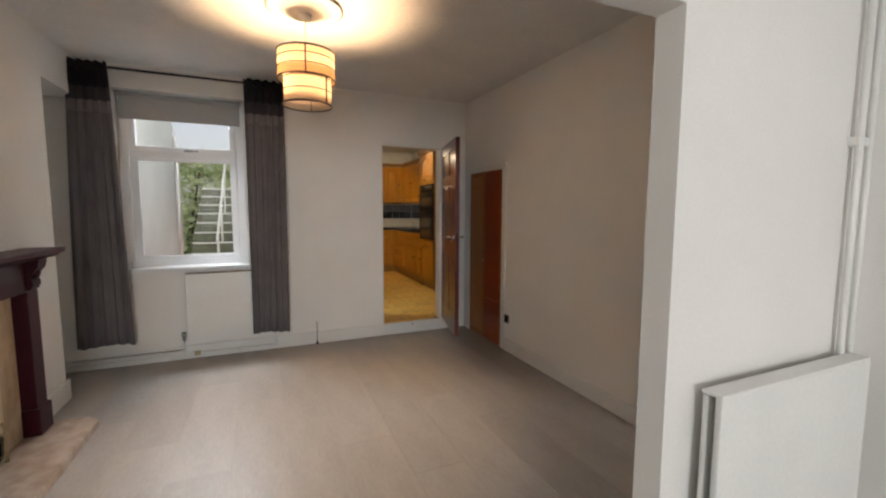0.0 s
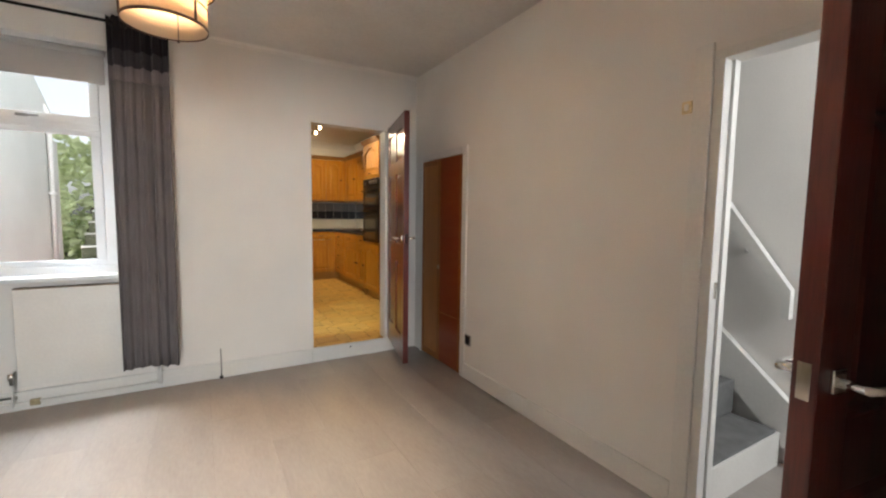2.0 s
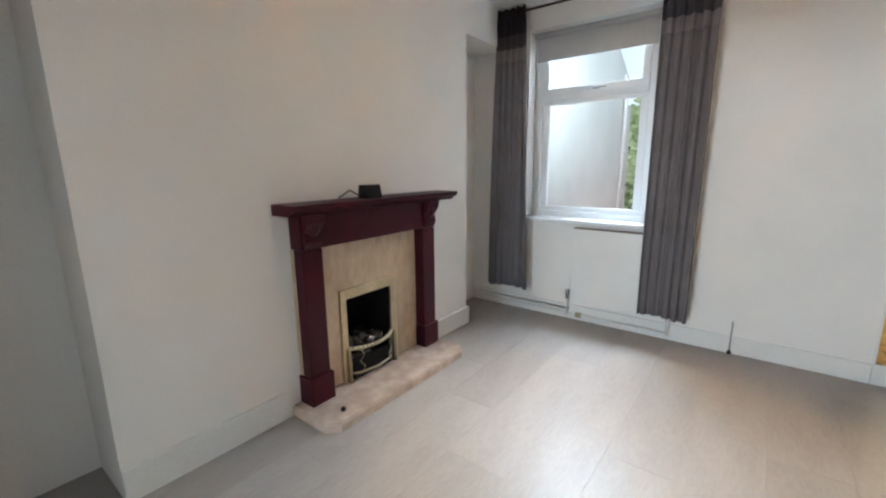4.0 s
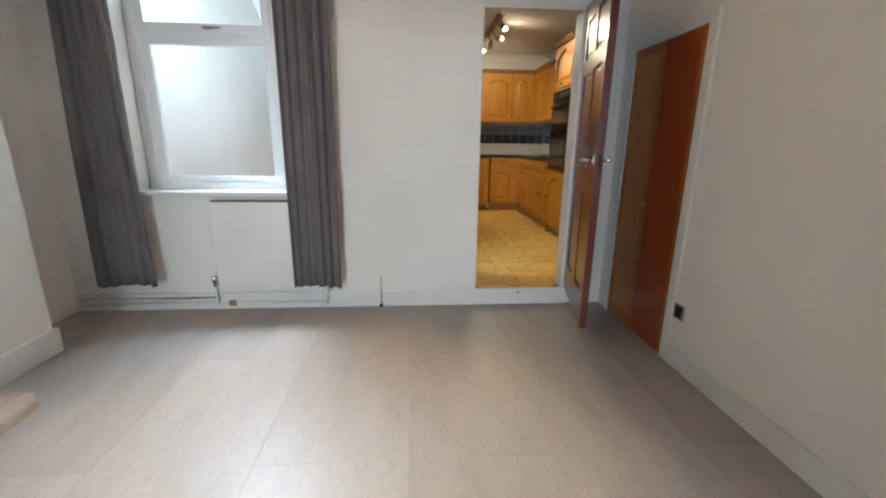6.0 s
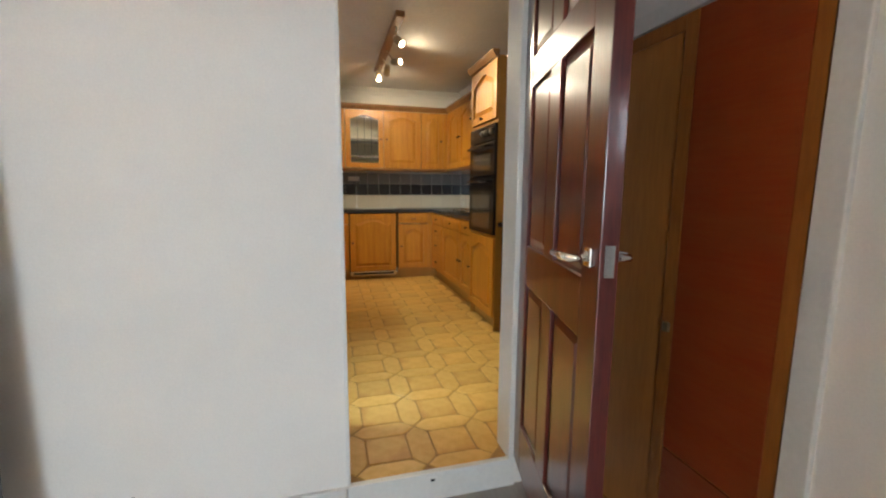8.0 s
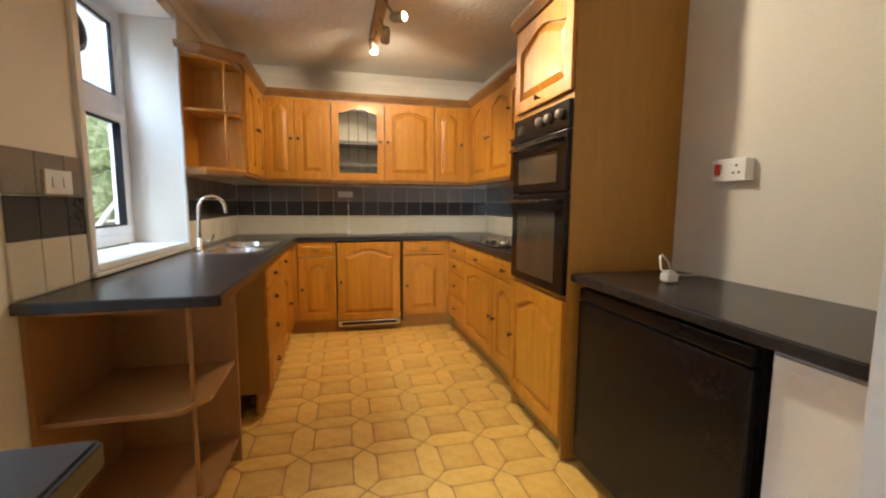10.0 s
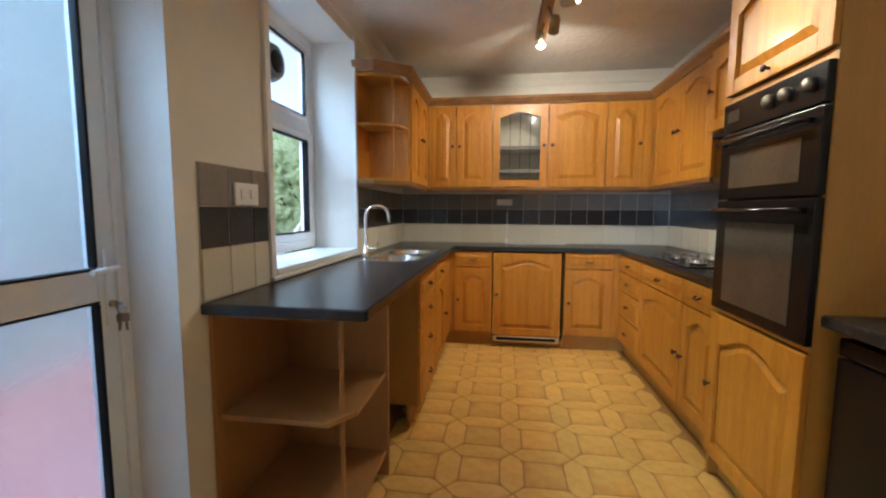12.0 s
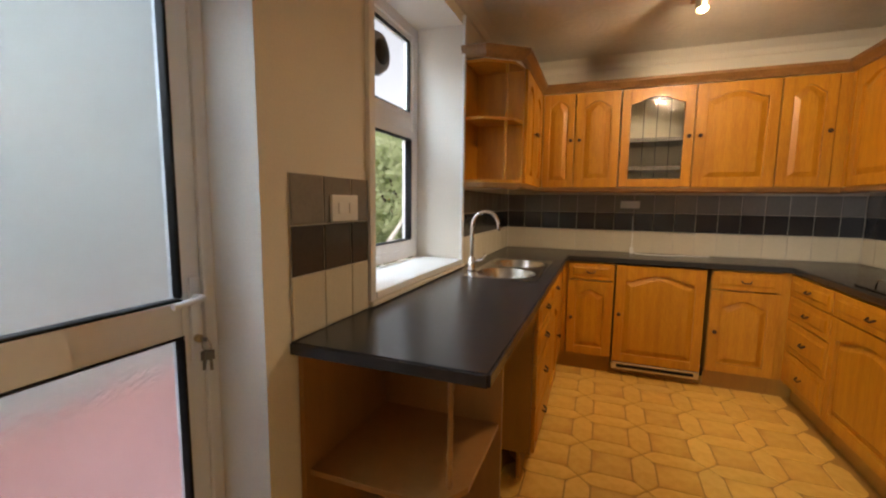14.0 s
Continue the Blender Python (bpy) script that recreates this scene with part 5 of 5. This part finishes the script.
# cornice and light pelmet, mitred round the run
run = [(KL, 7.86), (0.945, 7.86), (UX0, 8.0), (UX0, UY), (UX1, UY), (UX1, 7.12)]


def moulding(path, prof):
    """Draw a profile (out, up) along a line in plan; out is to the right of the way walked."""
    bm = bmesh.new()
    rings = []
    for i, p in enumerate(path):
        p = Vector((*p, 0))
        d0 = (p - Vector((*path[i - 1], 0))).normalized() if i else None
        d1 = (Vector((*path[i + 1], 0)) - p).normalized() if i + 1 < len(path) else None
        d0, d1 = d0 or d1, d1 or d0
        n0, n1 = Vector((d0.y, -d0.x, 0)), Vector((d1.y, -d1.x, 0))
        n = (n0 + n1).normalized()
        n /= max(0.3, n.dot(n0))
        rings.append([bm.verts.new(p + n * o + Vector((0, 0, z))) for o, z in prof])
    k = len(prof)
    for a, b in zip(rings, rings[1:]):
        for i in range(k):
            bm.faces.new((a[i], a[(i + 1) % k], b[(i + 1) % k], b[i]))
    bm.faces.new(rings[0][::-1])
    bm.faces.new(rings[-1])
    bmesh.ops.recalc_face_normals(bm, faces=bm.faces)
    return bm


single("cabinet_cornice", moulding(run, [(0.0, 2.264), (0.022, 2.264), (0.028, 2.28), (0.055, 2.305), (0.06, 2.325), (0.0, 2.325)]), M_OAK_DARK, "dark oak cornice on top of the wall cabinets", "cornice")
single("light_pelmet", moulding(run[:5] + [(UX1, 7.775)], [(0.0, 1.548), (0.024, 1.548), (0.02, 1.525), (0.006, 1.512), (0.0, 1.512)]), M_OAK_DARK, "dark oak pelmet below the wall cabinets", "pelmet")

# sink, tap, hob
sink = thing("sink", pose(1.13, 7.93, T1), "round-bowl stainless steel sink set in the worktop", "sink")
plate_ = bmesh.new()
for cy in (-0.20, 0.20):
    n = 40
    circ = [Vector((0.165 * math.cos(2 * math.pi * i / n), cy + 0.165 * math.sin(2 * math.pi * i / n), 0.003)) for i in range(n)]
    sq = []
    for i in range(n):
        c, s = math.cos(2 * math.pi * i / n), math.sin(2 * math.pi * i / n)
        k = 0.198 / max(abs(c), abs(s))
        sq.append(Vector((k * c, cy + k * s, 0.004)))
    a = [plate_.verts.new(p) for p in circ]
    b = [plate_.verts.new(p) for p in sq]
    e = [plate_.verts.new(p - Vector((0, 0, 0.0035))) for p in sq]
    for i in range(n):
        j = (i + 1) % n
        plate_.faces.new((a[i], b[i], b[j], a[j]))
        plate_.faces.new((b[i], e[i], e[j], b[j]))
part("rim", plate_, M_STEEL, sink)
for cy, dep in ((-0.20, 0.15), (0.20, 0.13)):
    part("bowl", lathe([(0.0, -dep), (0.03, -dep), (0.11, -dep + 0.004), (0.145, -dep + 0.03), (0.158, -0.02), (0.166, 0.004)], 36, pose(0, cy, 0), False), M_STEEL, sink)
    part("drain", lathe([(0.0, -dep + 0.004), (0.03, -dep + 0.004), (0.035, -dep + 0.001)], 16, pose(0, cy, 0), False), M_IRON, sink)
tap = thing("tap", pose(0.925, 7.73, T1 + 0.002), "tall chrome swan-neck mixer tap", "tap")
part("base", lathe([(0.026, 0.0), (0.026, 0.01), (0.02, 0.02), (0.02, 0.08), (0.0, 0.085)], 18), M_CHROME, tap)
neck = [(0, 0, 0.08), (0, 0, 0.24)] + [(0.07 - 0.07 * math.cos(a * math.pi / 8), 0.035 - 0.035 * math.cos(a * math.pi / 8), 0.26 + 0.085 * math.sin(a * math.pi / 8)) for a in range(9)] + [(0.14, 0.07, 0.235)]
part("spout", tube(neck, 0.011, 14), M_CHROME, tap)
part("lever", tube([(0.018, 0.0, 0.055), (0.06, 0.02, 0.062), (0.075, 0.03, 0.10)], 0.006), M_CHROME, tap)
hob = thing("gas_hob", pose(3.08, 7.86, T1), "dark gas hob with steel burners set in the worktop", "hob")
part("plate", boxbm(-0.235, 0.235, -0.28, 0.28, 0.0, 0.008, 0.004), M_BLACK, hob)
for x, y in ((-0.11, -0.14), (0.11, -0.14), (-0.11, 0.14), (0.11, 0.14)):
    bn = part("burner", lathe([(0.045, 0.008), (0.045, 0.02), (0.035, 0.024), (0.035, 0.03), (0.0, 0.032)], 20, pose(x, y, 0)), M_STEEL, hob)
    for k in range(4):
        c, s = math.cos(k * math.pi / 2 + 0.785), math.sin(k * math.pi / 2 + 0.785)
        part("pan_support", tube([(x + 0.03 * c, y + 0.03 * s, 0.042), (x + 0.095 * c, y + 0.095 * s, 0.042), (x + 0.1 * c, y + 0.1 * s, 0.008)], 0.004, 6), M_STEEL, bn)

# fridge, washing machine and plugs
fr2 = thing("fridge", pose(2.835, 6.47, KF, 0, 0, -90), "glossy black undercounter fridge", "fridge")
part("body", boxbm(0.0, 0.81, 0.03, 0.48, 0.03, 0.85, 0.006), M_BLACK, fr2)
part("door", boxbm(0.002, 0.808, -0.015, 0.026, 0.06, 0.79, 0.008), M_BLACK, fr2)
part("top_trim", boxbm(0.002, 0.808, -0.012, 0.026, 0.797, 0.85, 0.006), M_BLACK, fr2)
for x in (0.05, 0.76):
    part("foot", lathe([(0.02, 0.0), (0.02, 0.03)], 12, pose(x, 0.08, 0)), M_BLACK_M, fr2)
wm = thing("washing_machine", pose(2.86, 5.64, KF, 0, 0, -90), "white undercounter washing machine beside the fridge", "washing machine")
part("body", boxbm(0.0, 0.54, 0.0, 0.47, 0.02, 0.85, 0.008), M_PLASTIC, wm)
part("control_panel", boxbm(0.01, 0.53, -0.012, 0.0, 0.81, 0.845, 0.004), M_PLASTIC, wm)
part("porthole", lathe([(0.16, 0.0), (0.165, 0.02), (0.14, 0.03), (0.0, 0.02)], 28, pose(0.27, 0.0, 0.42, 90, 0, 0)), M_STEEL, wm)
part("feet", boxbm(0.04, 0.50, 0.05, 0.42, 0.0, 0.02), M_BLACK_M, wm)
plug = thing("plug", pose(3.071, 6.228, T1), "white plug with a curled cable on the worktop", "plug")
part("body", merge(boxbm(-0.026, 0.026, -0.022, 0.022, 0.006, 0.04, 0.007), boxbm(-0.018, 0.018, -0.016, 0.016, 0.04, 0.05, 0.004)), M_PLASTIC, plug)
pins = boxbm(-0.03, -0.008, -0.002, 0.002, 0.0, 0.007)
box(pins, 0.004, 0.008, -0.012, 0.012, 0.0, 0.006)
part("pin", pins, M_BRASS, plug)
part("cable", tube([(0.0, 0.022, 0.03), (0.01, 0.06, 0.05), (0.03, 0.09, 0.095), (0.05, 0.10, 0.10), (0.07, 0.085, 0.07), (0.09, 0.09, 0.02), (0.17, 0.12, 0.004), (0.26, 0.10, 0.004)], 0.004, 8), M_PLASTIC, plug)
cs = thing("cooker_socket", pose(KR, 6.215, 1.483, 0, 0, -90), "white cooker switch with socket and red rocker", "socket")
part("backbox", boxbm(-0.074, 0.074, -0.035, 0, -0.042, 0.042, 0.003), M_PLASTIC, cs)
fp_ = part("faceplate", boxbm(-0.075, 0.075, -0.044, -0.035, -0.044, 0.044, 0.003), M_PLASTIC, cs)
part("red_switch", boxbm(-0.058, -0.034, -0.051, -0.044, -0.02, 0.026, 0.003), M_RED, fp_, "red rocker switch")
for x, z in ((0.035, 0.016), (0.023, -0.012), (0.047, -0.012)):
    part("pin_hole", boxbm(x - 0.005, x + 0.005, -0.0448, -0.0438, z - 0.004, z + 0.004), M_BLACK_M, fp_)
sw = plate("wall_switch", pose(KL + 0.0085, 6.60, 1.405, 0, 0, 90), 0.146, 0.086, M_PLASTIC, "white double switch plate on the tiles", "switch")
for x in (-0.03, 0.03):
    part("rocker", boxbm(x - 0.012, x + 0.012, -0.013, -0.009, -0.018, 0.018, 0.002), M_PLASTIC, sw)
bs = plate("back_socket", pose(1.835, KB - 0.0085, 1.425), 0.146, 0.06, M_PLASTIC, "white double socket on the splashback", "socket")
part("rocker", boxbm(-0.02, 0.02, -0.012, -0.009, 0.0, 0.018, 0.002), M_PLASTIC, bs)

fx = thing("loose_cable", pose(1.86, 9.10, T1), "white cable lying loose on the back worktop", "cable")
part("lead", tube([(0.0, 0.06, 0.30), (0.005, 0.05, 0.12), (0.0, 0.02, 0.03), (0.03, -0.03, 0.005), (0.14, -0.06, 0.005), (0.30, -0.04, 0.005), (0.46, 0.0, 0.005), (0.55, 0.01, 0.005)], 0.0045, 8), M_PLASTIC, fx)
part("plug_body", boxbm(-0.014, 0.014, -0.012, 0.016, 0.0, 0.05, 0.005), M_PLASTIC, fx)

# ceiling spot track
trk = thing("spot_track", pose(2.06, 7.4, KCEIL), "dark wooden ceiling bar with brass spot lamps", "spot lamp")
part("bar", boxbm(-0.035, 0.035, -0.70, 0.85, -0.045, 0.0, 0.006), M_OAK_DARK, trk, "dark wooden bar")
# the first can and bulb are added too, to carry the extra lamp
for at, aim in SPOTS:
    way = (Vector(aim) - Vector(at)).normalized()
    q = way.to_track_quat("Z", "Y").to_matrix().to_4x4()
    p0 = Vector(at) - Vector((2.06, 7.4, KCEIL))
    can = part("spot", lathe([(0.0, -0.05), (0.022, -0.05), (0.03, -0.03), (0.032, 0.05), (0.030, 0.05), (0.028, -0.02), (0.0, -0.03)], 18, Matrix.Translation(p0) @ q, False), M_BRASS, trk, "brass spot can")
    part("lamp_bulb", lathe([(0.0, -0.02), (0.02, -0.02), (0.026, 0.03), (0.018, 0.05), (0.0, 0.056)], 16, Matrix.Translation(p0) @ q, False), M_SPOTGLOW, can)
    part("stem", tube([p0 - way * 0.02, Vector((0, p0.y, -0.045))], 0.007), M_BRASS, can)

# ---- splashback tiles ----


def tile_mesh(name, w, h, mat):
    bm = boxbm(0, w, -0.008, 0, 0, h)
    bmesh.ops.bevel(bm, geom=[e for e in bm.edges if all(v.co.y < -0.005 for v in e.verts)], offset=0.0018, segments=1, affect="EDGES")
    return mesh_of(name, bm, mat)


TROWS = [(T1 + 0.002, 0.177, M_CREAMTILE), (1.213, 0.143, M_DARKTILE), (1.360, 0.143, M_MIDTILE)]


def splashback(name, m, length, label):
    s = structure(name, boxbm(0, length, -0.005, 0, T1, 1.505), M_TGROUT, label, "splashback")
    s.matrix_world = m
    for z, h, mat in TROWS:
        me = tile_mesh("tile", 0.1445, h, mat)
        k = 0
        while (k + 1) * 0.149 <= length + 0.003:
            piece("tile", me, s, (k * 0.149 + 0.001, -0.0005, z))
            k += 1
        rest = length - k * 0.149
        if rest > 0.02:
            piece("tile", tile_mesh("tile", rest - 0.003, h, mat), s, (k * 0.149 + 0.001, -0.0005, z))
    return s


splashback("splashback_north", pose(KL + 0.01, KB, 0), KR - KL - 0.02, "cream, charcoal and slate tiled splashback")
splashback("splashback_window", pose(KL, 6.35, 0, 0, 0, 90), 0.405, "cream, charcoal and slate tiles beside the window")
splashback("splashback_sink", pose(KL, 7.858, 0, 0, 0, 90), KB - 7.87, "cream, charcoal and slate tiles by the sink")
splashback("splashback_hob", pose(KR, KB - 0.012, 0, 0, 0, -90), KB - 7.13, "cream, charcoal and slate tiles by the hob")

# ---- floors ----
fl = structure("floor", boxbm(-1.55, 2.65, -4.4, 5.06, -0.1, -0.003), M_JOINT, "pale grey-beige laminate floor", "floor")
random.seed(3)
PW, PL = 0.2988, 1.26
PLANK = {}
for c in range(14):
    x0 = -1.345 + c * 0.30
    y = -4.2 - (0.42 * c % 1.26)
    while y < REAR:
        a, b = max(y, -4.2), min(y + PL, REAR)
        x1 = min(x0 + PW, WALLX + 0.1)
        if b - a > 0.03:
            key = (round(b - a, 3), round(x1 - x0, 3))
            if key not in PLANK:
                bm = boxbm(0, key[1], 0, key[0] - 0.0012, -0.003, 0.0)
                PLANK[key] = mesh_of("plank", bm, M_PLANK)
            piece("plank", PLANK[key], fl, (x0, a, 0))
        y += PL

kf = structure("floor_kitchen", merge(boxbm(0.50, 3.6, KS - 0.001, 9.4, -0.1, KF - 0.003), boxbm(DOOR_L, DOOR_R, REAR + 0.012, KS - 0.001, 0.117, KF - 0.003)), M_GROUT, "ochre patterned kitchen floor", "floor")
P, W = 0.30, 0.112
GAP = 0.003


def flat_tile(points, mat):
    bm = prism(points, -0.004, 0.0)
    bmesh.ops.bevel(bm, geom=[e for e in bm.edges if all(v.co.z > -0.001 for v in e.verts)], offset=0.003, segments=1, affect="EDGES")
    return mesh_of("tile", bm, mat)


h = (P - W) / 2 - GAP
SQ = flat_tile([(-h, -h), (h, -h), (h, h), (-h, h)], M_TILE)
e, g = P / 2 - GAP * 1.4, W / 2 - GAP
HALF = [(g, -e + g * 1.25), (g, e - g * 1.25), (g * 0.80, e - g * 0.78), (0, e)]
LOBE = HALF + [(-g * 0.80, e - g * 0.78)] + [(-x, -y) for x, y in HALF] + [(g * 0.80, -e + g * 0.78)]
HEXV = flat_tile(LOBE, M_HEX)
HEXH = flat_tile([(y, -x) for x, y in LOBE], M_HEX)
for i in range(-2, 4):
    for j in range(-7, 7):
        x, y = 1.88 + i * P, 6.965 + j * P
        if y > 8.95:
            continue
        if y < KS:
            if y > KS - P and 1.5 < x + P / 2 < 2.3:
                piece("tile", HEXH, kf, (x + P / 2, y + P / 2, KF))
            continue
        piece("tile", HEXV, kf, (x, y, KF))
        if i < 3:
            piece("tile", SQ, kf, (x + P / 2, y, KF))
            piece("tile", HEXH, kf, (x + P / 2, y + P / 2, KF))
